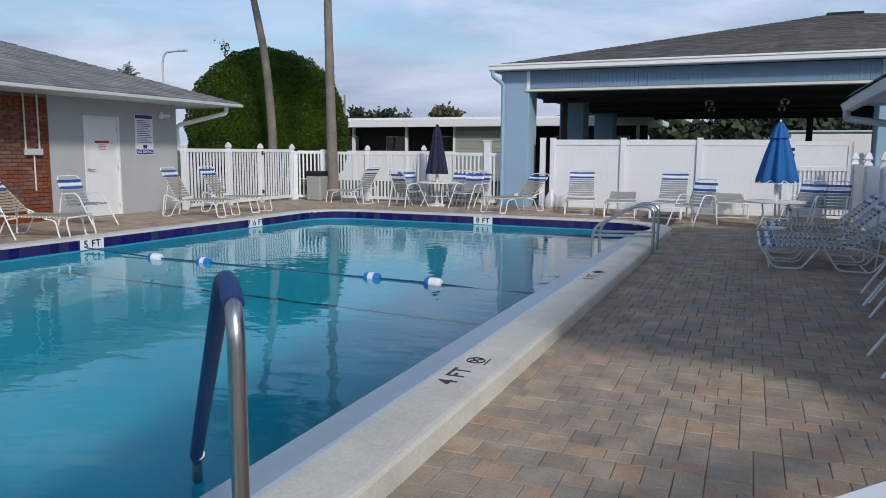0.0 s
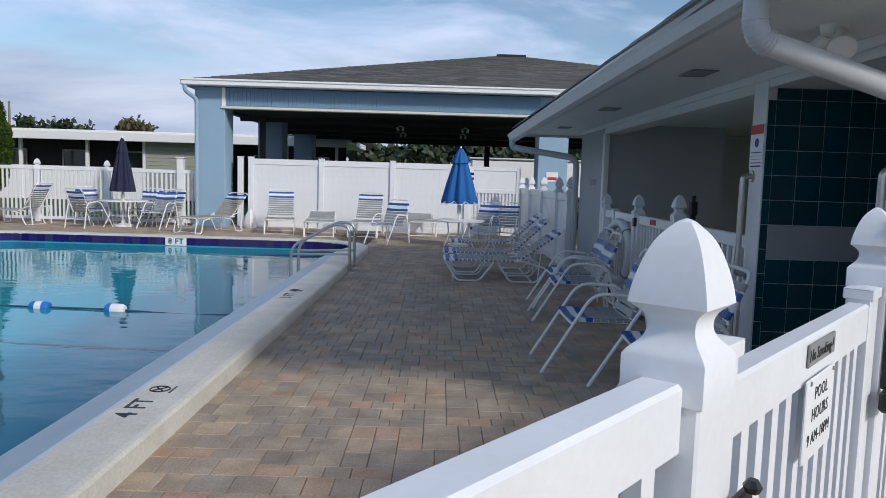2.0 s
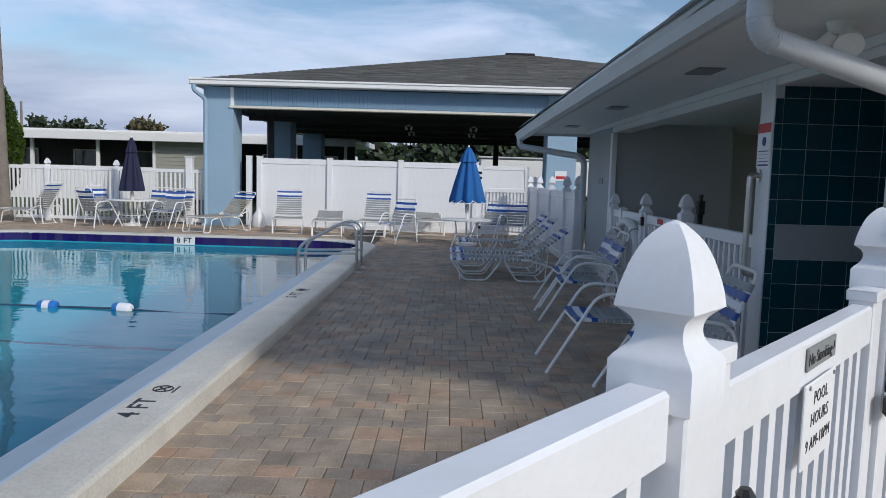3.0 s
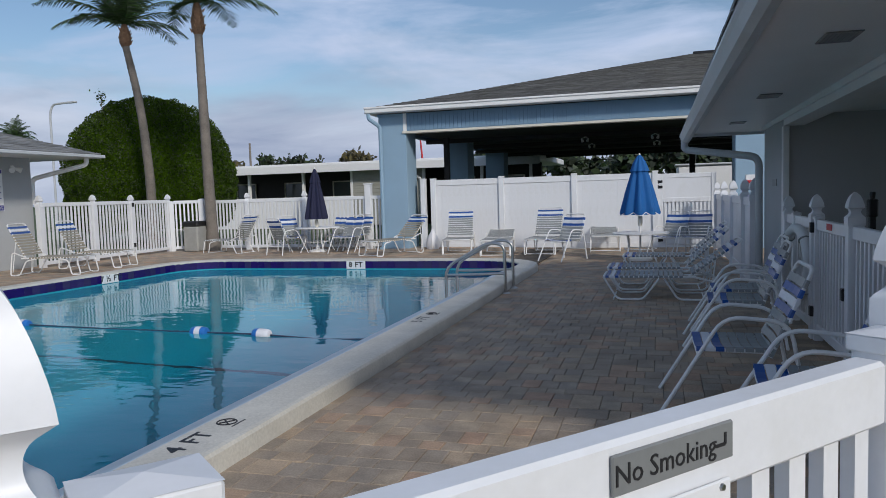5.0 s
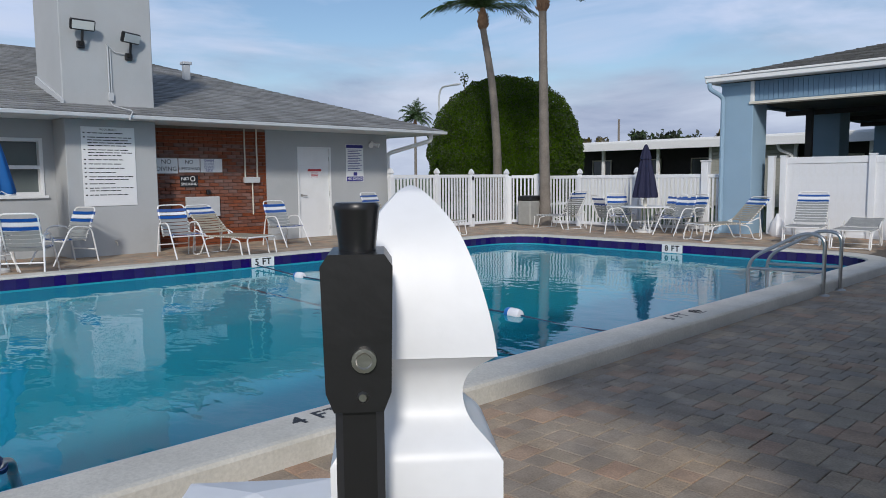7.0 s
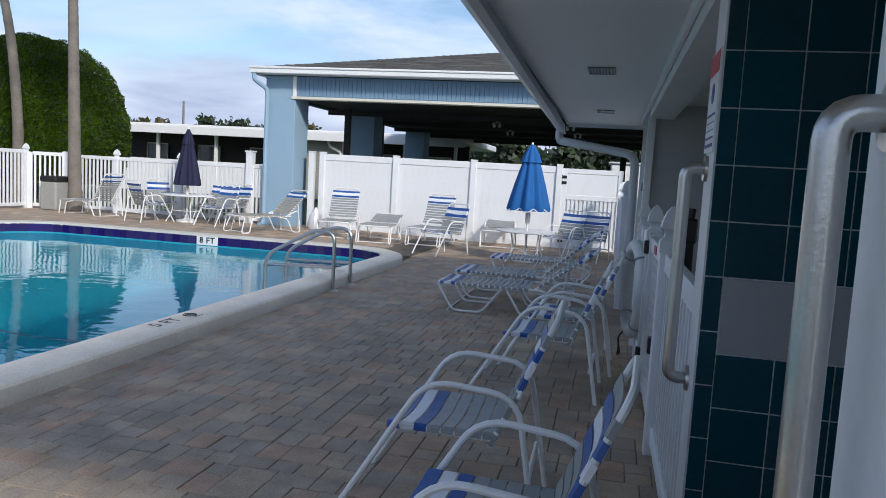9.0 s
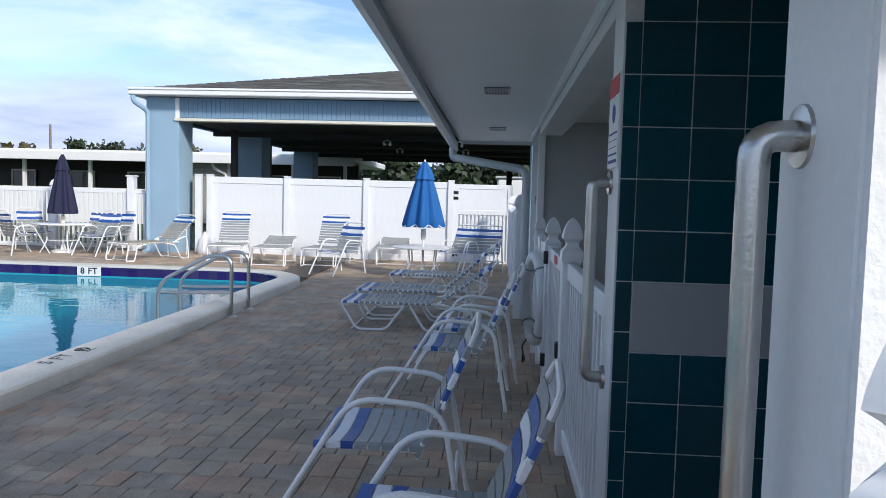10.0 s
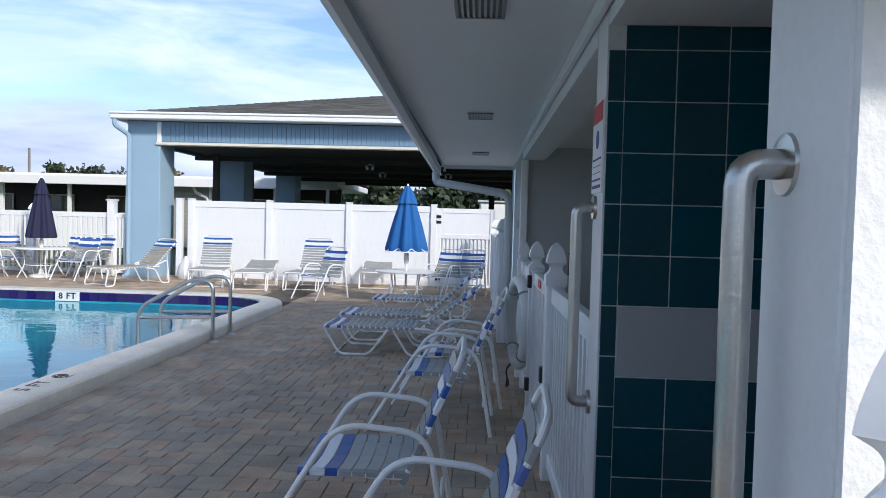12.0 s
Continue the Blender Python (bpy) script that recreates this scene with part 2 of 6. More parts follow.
def blend_tones(m, island):
    """Pavers come mixed in buff, red, brown and grey."""
    n, l = m.node_tree.nodes, m.node_tree.links
    b = n["Principled BSDF"]
    src = n.new("ShaderNodeNewGeometry").outputs["Random Per Island"] if island else n.new("ShaderNodeObjectInfo").outputs["Random"]
    if not island:
        at, co = n.new("ShaderNodeVectorMath"), [k for k in n if k.bl_idname == "ShaderNodeTexCoord"][0]
        l.new(co.outputs["Object"], at.inputs[0])
        l.new(n.new("ShaderNodeObjectInfo").outputs["Location"], at.inputs[1])
        for k in list(n):
            if k.bl_idname == "ShaderNodeTexNoise":
                l.new(at.outputs["Vector"], k.inputs["Vector"])
    ramp = n.new("ShaderNodeValToRGB")
    ramp.color_ramp.interpolation = "CONSTANT"
    tones = [(0.0, (0.98, 0.97, 0.97)), (0.2, (1.14, 1.08, 1.0)), (0.38, (0.87, 0.86, 0.86)), (0.54, (1.13, 0.97, 0.88)), (0.66, (1.04, 1.03, 1.0)), (0.8, (0.92, 0.94, 0.97)), (0.94, (1.16, 0.95, 0.86))]
    e = ramp.color_ramp.elements
    while len(e) < len(tones):
        e.new(0.5)
    for el, (p, c) in zip(e, tones):
        el.position, el.color = p, (*[v * 0.72 for v in c], 1)
    l.new(src, ramp.inputs["Fac"])
    mul = n.new("ShaderNodeMix")
    mul.data_type, mul.blend_type = "RGBA", "MULTIPLY"
    mul.inputs["Factor"].default_value = 1.0
    old = b.inputs["Base Color"].links[0].from_socket
    l.new(old, mul.inputs["A"])
    l.new(ramp.outputs["Color"], mul.inputs["B"])
    up = n.new("ShaderNodeMix")
    up.data_type, up.blend_type = "RGBA", "MULTIPLY"
    up.inputs["Factor"].default_value = 1.0
    up.inputs["B"].default_value = (1.38, 1.38, 1.38, 1)
    l.new(mul.outputs["Result"], up.inputs["A"])
    l.new(up.outputs["Result"], b.inputs["Base Color"])


TEAL_TILE.node_tree.nodes["Principled BSDF"].inputs["Specular IOR Level"].default_value = 0.2
LEAF.node_tree.nodes["Principled BSDF"].inputs["Specular IOR Level"].default_value = 0.12
blend_tones(PAVER, False)
blend_tones(PAVER_FAR, True)
WATER = bpy.data.materials.new("pool_water")
WATER.use_nodes = True
_n, _l = WATER.node_tree.nodes, WATER.node_tree.links
_b = _n["Principled BSDF"]
_b.inputs["Base Color"].default_value = (0.30, 0.82, 0.92, 1)
_b.inputs["Roughness"].default_value, _b.inputs["IOR"].default_value = 0.015, 1.33
_b.inputs["Transmission Weight"].default_value = 1.0
_co, _w1, _w2, _bp = _n.new("ShaderNodeTexCoord"), _n.new("ShaderNodeTexNoise"), _n.new("ShaderNodeTexNoise"), _n.new("ShaderNodeBump")
_mp = _n.new("ShaderNodeMapping")
_mp.inputs["Scale"].default_value = (1.0, 1.7, 1.0)
_w1.inputs["Scale"].default_value, _w1.inputs["Detail"].default_value = 2.2, 2
_w2.inputs["Scale"].default_value, _w2.inputs["Detail"].default_value = 9.0, 1
_ad = _n.new("ShaderNodeMath")
_ad.operation = "MULTIPLY_ADD"
_ad.inputs[1].default_value = 0.12
_l.new(_co.outputs["Object"], _mp.inputs["Vector"])
_l.new(_mp.outputs["Vector"], _w1.inputs["Vector"])
_l.new(_mp.outputs["Vector"], _w2.inputs["Vector"])
_l.new(_w2.outputs["Fac"], _ad.inputs[0])
_l.new(_w1.outputs["Fac"], _ad.inputs[2])
_l.new(_ad.outputs[0], _bp.inputs["Height"])
_bp.inputs["Strength"].default_value, _bp.inputs["Distance"].default_value = 0.10, 0.05
_l.new(_bp.outputs["Normal"], _b.inputs["Normal"])


# ---- builders ----
def link_mesh(name, me, material, parent=None, label="", m=None):
    ob = new(name, me)
    if material and not me.materials:
        me.materials.append(material)
    if parent:
        ob.parent = parent
    if m is not None:
        ob.matrix_basis = m
    if label:
        ob["label"] = label
    return ob


def mesh_of(name, bm, smooth=False):
    me = bpy.data.meshes.new(name)
    bmesh.ops.recalc_face_normals(bm, faces=bm.faces[:])
    bm.to_mesh(me)
    bm.free()
    if smooth:
        for p in me.polygons:
            p.use_smooth = True
        me.set_sharp_from_angle(angle=radians(42))
    return me


def part(name, bm, material, parent=None, label="", smooth=False):
    return link_mesh(name, mesh_of(name, bm, smooth), material, parent, label)


def thing(name, label, category, m=None, group="", kind=""):
    ob = new(name)
    ob.empty_display_size = 0.1
    if m is not None:
        ob.matrix_basis = m
    return tagged(ob, label, category, group, kind)


def structure(name, bm, material, label, category, smooth=False):
    return tagged(part(name, bm, material, None, "", smooth), label, category, kind="structure")


def B():
    return bmesh.new()


def box(bm, lo, hi, bevel=0.0, m=None):
    x0, y0, z0 = lo
    x1, y1, z1 = hi
    vs = [bm.verts.new(p) for p in ((x0, y0, z0), (x1, y0, z0), (x1, y1, z0), (x0, y1, z0), (x0, y0, z1), (x1, y0, z1), (x1, y1, z1), (x0, y1, z1))]
    fs = [bm.faces.new([vs[i] for i in q]) for q in ((3, 2, 1, 0), (4, 5, 6, 7), (0, 1, 5, 4), (1, 2, 6, 5), (2, 3, 7, 6), (3, 0, 4, 7))]
    if m is not None:
        for v in vs:
            v.co = m @ v.co
    if bevel:
        es = list({e for f in fs for e in f.edges})
        bmesh.ops.bevel(bm, geom=es, offset=bevel, segments=1, affect="EDGES", profile=0.5)
    return bm


def bbox(lo, hi, bevel=0.0):
    return box(B(), lo, hi, bevel)


def rounded(pts, r, n=5):
    """A polyline with its corners rounded."""
    pts = [Vector(p) for p in pts]
    out = [pts[0]]
    for a, b, c in zip(pts, pts[1:], pts[2:]):
        u, w = (a - b), (c - b)
        k = min(r, u.length * 0.49, w.length * 0.49)
        p, q = b + u.normalized() * k, b + w.normalized() * k
        for i in range(n + 1):
            t = i / n
            out.append(p * (1 - t) ** 2 + b * 2 * t * (1 - t) + q * t * t)
    out.append(pts[-1])
    return out


def tube(bm, pts, r, n=8, fillet=0.0, radii=None, closed=False, m=None):
    pts = rounded(pts, fillet) if fillet else [Vector(p) for p in pts]
    if m is not None:
        pts = [m @ p for p in pts]
    rings = []
    side = None
    k = len(pts)
    for i, p in enumerate(pts):
        a = pts[i - 1] if (i or closed) else p
        c = pts[(i + 1) % k] if (i < k - 1 or closed) else p
        d = (c - a).normalized()
        if side is None:
            ref = Vector((0, 0, 1)) if abs(d.z) < 0.9 else Vector((1, 0, 0))
            side = d.cross(ref).normalized()
        side = (side - d * side.dot(d)).normalized()
        up = d.cross(side)
        rr = radii[i] if radii else r
        rings.append([bm.verts.new(p + side * (rr * math.cos(2 * math.pi * j / n)) + up * (rr * math.sin(2 * math.pi * j / n))) for j in range(n)])
    for i in range(k if closed else k - 1):
        a, c = rings[i], rings[(i + 1) % k]
        for j in range(n):
            bm.faces.new((a[j], a[(j + 1) % n], c[(j + 1) % n], c[j]))
    if not closed:
        bm.faces.new(rings[0][::-1])
        bm.faces.new(rings[-1])
    return bm


def lathe(bm, prof, n=16, m=None, pleat=0.0, pleats=8):
    """prof: (radius, height) pairs from below upwards."""
    rings = []
    for r, z in prof:
        ring = []
        for j in range(n):
            a = 2 * math.pi * j / n
            rr = r * (1 + pleat * math.cos(pleats * a))
            p = Vector((rr * math.cos(a), rr * math.sin(a), z))
            ring.append(bm.verts.new(m @ p if m is not None else p))
        rings.append(ring)
    for a, c in zip(rings, rings[1:]):
        for j in range(n):
            bm.faces.new((a[j], a[(j + 1) % n], c[(j + 1) % n], c[j]))
    bm.faces.new(rings[0][::-1])
    bm.faces.new(rings[-1])
    return bm


def prism(bm, poly, axis, a, b):
    """A polygon drawn across an axis and drawn out from a to b along it."""
    def at(u, w, t):
        return {"x": (t, u, w), "y": (u, t, w), "z": (u, w, t)}[axis]
    lo = [bm.verts.new(at(u, w, a)) for u, w in poly]
    hi = [bm.verts.new(at(u, w, b)) for u, w in poly]
    k = len(poly)
    bm.faces.new(lo[::-1])
    bm.faces.new(hi)
    for i in range(k):
        bm.faces.new((lo[i], lo[(i + 1) % k], hi[(i + 1) % k], hi[i]))
    return bm


def sweep(bm, path, prof, cap=True):
    """prof: (outward distance, height) pairs carried along a path on the ground; outward is to the right of the way."""
    rings = []
    k = len(path)
    for i, p in enumerate(path):
        a, c = Vector(path[max(0, i - 1)]), Vector(path[min(k - 1, i + 1)])
        d = (c - a).normalized()
        nx, ny = d.y, -d.x
        rings.append([bm.verts.new((p[0] + nx * o, p[1] + ny * o, z)) for o, z in prof])
    for a, c in zip(rings, rings[1:]):
        for j in range(len(prof) - 1):
            bm.faces.new((a[j], a[j + 1], c[j + 1], c[j]))
    if cap and len(prof) > 2:
        bm.faces.new(rings[0])
        bm.faces.new(rings[-1][::-1])
    return bm


def lettering(body, size, material, parent, m, name="lettering", align="CENTER", depth=0.0015, spread=1.0, bold=0.0):
    cu = bpy.data.curves.new(name, "FONT")
    cu.body, cu.size, cu.extrude, cu.align_x, cu.align_y = body, size, depth, align, "CENTER"
    cu.space_character, cu.offset = spread, bold
    cu.resolution_u = 2
    tmp = new("tmp", cu)
    bpy.context.view_layer.update()
    me = bpy.data.meshes.new_from_object(tmp.evaluated_get(bpy.context.evaluated_depsgraph_get()))
    bpy.data.objects.remove(tmp)
    me.materials.clear()
    return link_mesh(name, me, material, parent, "", m)


def roof_courses(bm, a, b, c, d, n, tab=0.33, lift=0.010):
    """Shingle tabs in courses over the face with eave a-b and top d-c."""
    a, b, c, d = (Vector(p) for p in (a, b, c, d))
    nor = (b - a).cross(d - a).normalized()
    if nor.z < 0:
        nor = -nor
    for i in range(n):
        t0, t1 = i / n, min(1.0, (i + 1.25) / n)
        l0, r0, l1, r1 = a.lerp(d, t0), b.lerp(c, t0), a.lerp(d, t1), b.lerp(c, t1)
        k = max(1, int((r0 - l0).length / tab))
        off = random.random() * 0.6
        cuts = [0.0] + [min(1.0, (j + off + random.uniform(-0.12, 0.12)) / k) for j in range(1, k)] + [1.0]
        for u0, u1 in zip(cuts, cuts[1:]):
            g = lift * random.uniform(0.7, 1.3)
            vs = [bm.verts.new(l0.lerp(r0, u0) + nor * g), bm.verts.new(l0.lerp(r0, u1) + nor * g), bm.verts.new(l1.lerp(r1, u1)), bm.verts.new(l1.lerp(r1, u0)),
                  bm.verts.new(l0.lerp(r0, u0) - nor * 0.004), bm.verts.new(l0.lerp(r0, u1) - nor * 0.004)]
            bm.faces.new(vs[:4])
            bm.faces.new((vs[4], vs[5], vs[1], vs[0]))
    return bm


def cards(name, pts, size, material, parent, flat=0.0, seed=1, normals=None, long=1.7):
    """Many small pointed leaves at the given points, as one mesh."""
    rng = np.random.default_rng(seed)
    k = len(pts)
    pts = np.asarray(pts, float)
    u = rng.normal(size=(k, 3))
    if normals is not None:
        u = u * 0.6 + np.asarray(normals) * 0.7
    u /= np.linalg.norm(u, axis=1)[:, None]
    w = rng.normal(size=(k, 3))
    w[:, 2] *= 1 - flat
    if normals is not None:
        nn = np.asarray(normals)
        w = nn * 0.4 + w * 0.7
    w -= (w * u).sum(1)[:, None] * u
    w /= np.linalg.norm(w, axis=1)[:, None]
    s = np.cross(u, w)
    sz = size * rng.uniform(0.6, 1.4, (k, 1))
    v = np.stack([pts - u * sz * long / 2, pts + s * sz * 0.5, pts + u * sz * long / 2, pts - s * sz * 0.5], 1).reshape(-1, 3)
    me = bpy.data.meshes.new(name)
    idx = np.arange(k * 4).reshape(k, 4)
    me.from_pydata(v.tolist(), [], idx.tolist())
    return link_mesh(name, me, material, parent)


# ---- ground, deck and pool ----
def deck_z(x, y):
    """The deck rises a little towards the far side and the house."""
    return 0.05 * min(1.0, max(0.0, (-1.1 - x) / 2.2))


bm = B()
for lo, hi in (((-1500, -1500), (1500, -6)), ((-1500, 19.6), (1500, 1500)), ((-1500, -6), (-12.4, 19.6)), ((3.4, -6), (1500, 19.6))):
    bm.faces.new([bm.verts.new(p) for p in ((lo[0], lo[1], -0.03), (hi[0], lo[1], -0.03), (hi[0], hi[1], -0.03), (lo[0], hi[1], -0.03))])
structure("ground", bm, GRASS, "flat mown lawn running out to the horizon", "ground")

bm = B()
box(bm, (-1.12, -6, -0.3), (3.4, 19.6, -0.02))
box(bm, (-12.4, 14.85, -0.3), (-1.12, 19.6, 0.018))
box(bm, (-12.4, -6, -0.3), (-9.15, 14.85, 0.018))
box(bm, (-9.15, -6, -0.3), (-1.12, -3.2, 0.0))
deck = structure("pool_deck", bm, SAND, "brown concrete paver pool deck with sandy joints", "deck")


def arc(cx, cy, r, a0, a1, n=10):
    return [(cx + r * math.cos(radians(a0 + (a1 - a0) * i / n)), cy + r * math.sin(radians(a0 + (a1 - a0) * i / n))) for i in range(n + 1)]


def near_x(y):
    """The near edge runs a little askew to the building."""
    return -1.385 + 0.0105 * (y - 3.0)


NEAR = [(near_x(-3.0 + 0.93 * i), -3.0 + 0.93 * i) for i in range(18)]
CORNER_R = arc(-2.225, 13.65, 0.95, 8, 90)
CORNER_L = arc(-7.55, 13.75, 0.85, 90, 177)
FAR = [(-2.25 - 0.53 * i, 14.6) for i in range(1, 10)]
LEFT = [(-8.40 - 0.043 * i, 13.0 - 1.0 * i) for i in range(17)]
EDGE = NEAR + [(near_x(13.65), 13.65)] + CORNER_R + FAR + CORNER_L + LEFT
WALLED = CORNER_R + FAR + CORNER_L + LEFT

bm = sweep(B(), WALLED, [(0.0, 0.10), (0.0, -1.7)], cap=False)
pool_wall = structure("pool_wall", bm, PLASTER, "plastered pool wall with a band of navy waterline tiles", "pool wall")
part("tile_bed", sweep(B(), WALLED, [(-0.002, 0.094), (-0.002, -0.048)], cap=False), NAVY_TILE, pool_wall)
bm = sweep(B(), EDGE, [(0.0, 0.06), (-0.004, 0.108), (0.018, 0.124), (0.30, 0.124), (0.325, 0.118), (0.336, 0.10), (0.343, -0.06)])
structure("pool_coping", bm, COPING, "rough cream concrete pool coping raised above the deck", "pool coping")
bm = sweep(B(), NEAR + [(near_x(13.4), 13.4)], [(0.004, 0.113), (-0.02, 0.112), (-0.43, -0.055), (-0.455, -0.09), (-0.46, -0.16)], cap=False)
pool_lip = structure("pool_lip", bm, STRIP, "pale glazed lip sloping from the coping down to the water", "pool lip")
bm = sweep(B(), NEAR + [(near_x(13.4), 13.4)], [(-0.455, -0.15), (-0.465, -1.7)], cap=False)
structure("pool_wall_near", bm, PLASTER, "turquoise plastered pool wall below the lip", "pool wall")
bm = B()
vs = [bm.verts.new((x, y, -1.65)) for x, y in [(-0.9, -3.3), (-0.9, 14.9), (-9.4, 14.9), (-9.4, -3.3)]]
bm.faces.new(vs)
bm.faces.new([bm.verts.new(p) for p in ((-0.9, -3.0, -1.65), (-9.4, -3.0, -1.65), (-9.4, -3.0, 0.1), (-0.9, -3.0, 0.1))])
structure("pool_basin", bm, PLASTER, "blue-green painted pool floor under the water", "pool basin")
bm = B()
inner = [(near_x(-3.0) - 0.435, -3.0), (near_x(13.4) - 0.435, 13.4), (near_x(13.45) - 0.02, 13.45)] + CORNER_R + FAR + CORNER_L + LEFT
vs = [bm.verts.new((x, y, -0.062)) for x, y in inner]
bm.faces.new(vs)
water = structure("water", bm, WATER, "calm turquoise pool water with faint ripples", "water")
water.visible_shadow = False


# ---- building beside the deck (shower and breezeway) ----
WX = 2.367
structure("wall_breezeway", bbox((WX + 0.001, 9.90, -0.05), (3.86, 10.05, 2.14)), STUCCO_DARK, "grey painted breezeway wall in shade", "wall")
bm = B()
box(bm, (WX, 3.765, -0.05), (2.77, 3.985, 2.14))
box(bm, (2.77, 3.765, -0.05), (8.0, 3.95, 2.14))
structure("pier_shower", bbox((WX - 0.005, 3.78, -0.05), (WX, 3.99, 2.135)), WHITE_PAINT, "smooth white painted face of the shower pier", "wall")
structure("wall_shower_end", bm, STUCCO_WHITE, "white stucco end wall of the shower building", "wall")
bm = B()
box(bm, (WX, 5.416, -0.05), (3.35, 5.505, 2.14))
box(bm, (WX, 5.3, -0.05), (WX + 0.019, 5.416, 2.14))
structure("wall_shower_jamb", bm, WHITE_PAINT, "white painted pier beside the shower recess", "wall")
bm = bbox((3.31, 3.95, -0.05), (3.45, 5.416, 2.14))
structure("wall_shower_back", bm, GROUT, "tiled back wall of the shower recess", "wall")
bm = bbox((WX + 0.02, 5.29, -0.05), (3.31, 5.415, 2.14))
shower_side = structure("wall_shower_side", bm, GROUT, "side of the shower recess lined with dark teal tiles", "wall")
bm = B()
box(bm, (WX, 10.05, -0.05), (WX + 0.18, 11.42, 2.14))
box(bm, (WX + 0.18, 11.28, -0.05), (8.0, 11.42, 2.14))
structure("wall_pool_side", bm, STUCCO_GREY, "grey stucco wall under the deep eave", "wall")
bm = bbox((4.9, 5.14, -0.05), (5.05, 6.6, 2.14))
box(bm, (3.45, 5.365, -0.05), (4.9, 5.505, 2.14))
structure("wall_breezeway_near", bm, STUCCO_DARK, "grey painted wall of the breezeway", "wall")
bm = bbox((WX - 0.002, 5.505, 1.98), (WX + 0.20, 9.9, 2.14))
structure("lintel", bm, WHITE_PAINT, "white painted header over the breezeway opening", "lintel")
bm = bbox((WX - 0.012, 9.85, -0.05), (WX + 0.05, 9.96, 1.98), 0.004)
structure("trim_breezeway", bm, WHITE_PAINT, "white corner trim of the breezeway opening", "trim")
bm = bbox((WX + 0.0, 3.99, 1.998), (3.31, 5.29, 2.14))
structure("lintel_shower", bm, WHITE_PAINT, "white header over the shower recess", "lintel")

EY0, EY1, EX = 3.2, 12.3, 1.42
bm = bbox((EX + 0.07, EY0, 2.10), (8.4, EY1, 2.15))
structure("ceiling", bm, SOFFIT, "white painted soffit under the eave and breezeway", "soffit")
bm = B()
box(bm, (WX - 0.03, 3.78, 2.045), (WX - 0.006, EY1 - 0.88, 2.098), 0.003)
structure("trim", bm, WHITE_PAINT, "white moulding where soffit meets wall", "trim")
bm = B()
prism(bm, [(EX + 0.03, 2.15), (EX + 0.03, 2.17), (5.4, 3.14), (9.4, 2.17), (9.4, 2.15)], "y", EY0 + 0.01, EY1 - 0.01)
structure("roof_side", bm, SHINGLE, "low grey shingle roof of the shower building", "roof")
bm = B()
roof_courses(bm, (EX, EY0, 2.18), (EX, EY1, 2.18), (5.4, EY1, 3.16), (5.4, EY0, 3.16), 24)
structure("roof_shingles", bm, SHINGLE, "courses of grey asphalt shingles", "roof")
# gutter with its rolled lip
G = [(0.075, 2.02), (0.03, 2.015), (-0.01, 2.035), (-0.03, 2.09), (-0.045, 2.115), (-0.045, 2.135), (-0.02, 2.14), (0.0, 2.11), (0.06, 2.13)]
bm = prism(B(), [(EX + u + 0.02, z) for u, z in G], "y", EY0 - 0.02, EY1 + 0.02)
for v in bm.verts:   # it falls towards the far outlet
    v.co += Vector((-0.010, 0, -0.0125)) * (v.co.y - 8.6)
gutter = tagged(part("gutter", bm, GUTTER), "white enamelled eave gutter with a rolled lip", "gutter")
# solid black strip that draws the shaded line between gutter and soffit
part("drip_groove", bbox((EX + 0.076, EY0, 2.088), (EX + 0.096, EY1, 2.099)), BLACK, gutter, "black strip standing in for the shade behind the gutter")
bm = bbox((EX + 0.09, EY0 - 0.012, 2.06), (9.4, EY0 + 0.012, 2.19), 0.003)
box(bm, (EX + 0.09, EY1 - 0.012, 2.06), (9.4, EY1 + 0.012, 2.19), 0.003)
structure("fascia", bm, WHITE_PAINT, "white fascia boards at the roof ends", "trim")


def soffit_vent(x, y):
    o = thing("soffit_vent", "small grey louvred vent set in the white soffit", "vent", pose(x, y, 2.099), "vents along the soffit")
    bm = B()
    for a, b in (((-0.085, -0.14), (0.085, -0.125)), ((-0.085, 0.125), (0.085, 0.14)), ((-0.085, -0.125), (-0.072, 0.125)), ((0.072, -0.125), (0.085, 0.125))):
        box(bm, (a[0], a[1], -0.008), (b[0], b[1], 0.0), 0.002)
    part("frame", bm, SIGN_GREY, o)
    part("backing", bbox((-0.072, -0.125, -0.002), (0.072, 0.125, -0.0005)), BLACK, o)
    bm = bbox((-0.004, -0.124, -0.007), (0.006, 0.124, -0.003))
    me = mesh_of("slat", bm)
    for i in range(7):
        link_mesh("slat", me, SIGN_GREY, o, "", pose(-0.058 + i * 0.0193, 0, 0, 0, 25, 0))
    return o


for y in (5.45, 7.95, 10.6):
    soffit_vent(1.97, y)


def downspout(name_m, pts, label):
    o = thing("downspout", label, "downspout", name_m, "downspouts")
    bm = B()
    tube(bm, pts, 0.048, 10, fillet=0.13)
    part("pipe", bm, GUTTER, o, smooth=True)
    bm = B()
    ps = rounded(pts, 0.13, 9)
    for a, b in list(zip(ps, ps[1:]))[1:10]:
        c, d = a.lerp(b, 0.35), a.lerp(b, 0.65)
        tube(bm, [c, d], 0.052, 10)
    part("elbow_ribs", bm, GUTTER, o, "crimped ribs of the elbow", smooth=True)
    return o


downspout(pose(0, 0, 0), [(1.49, 3.44, 2.08), (1.49, 3.44, 1.93), (2.80, 3.71, 1.60), (2.80, 3.71, 0.02)], "white ribbed downspout running from gutter to wall")
downspout(pose(0, 0, 0), [(1.42, 12.12, 2.0), (1.42, 12.12, 1.88), (2.31, 11.48, 1.72), (2.31, 11.48, 0.02)], "white downspout slanting under the far eave")

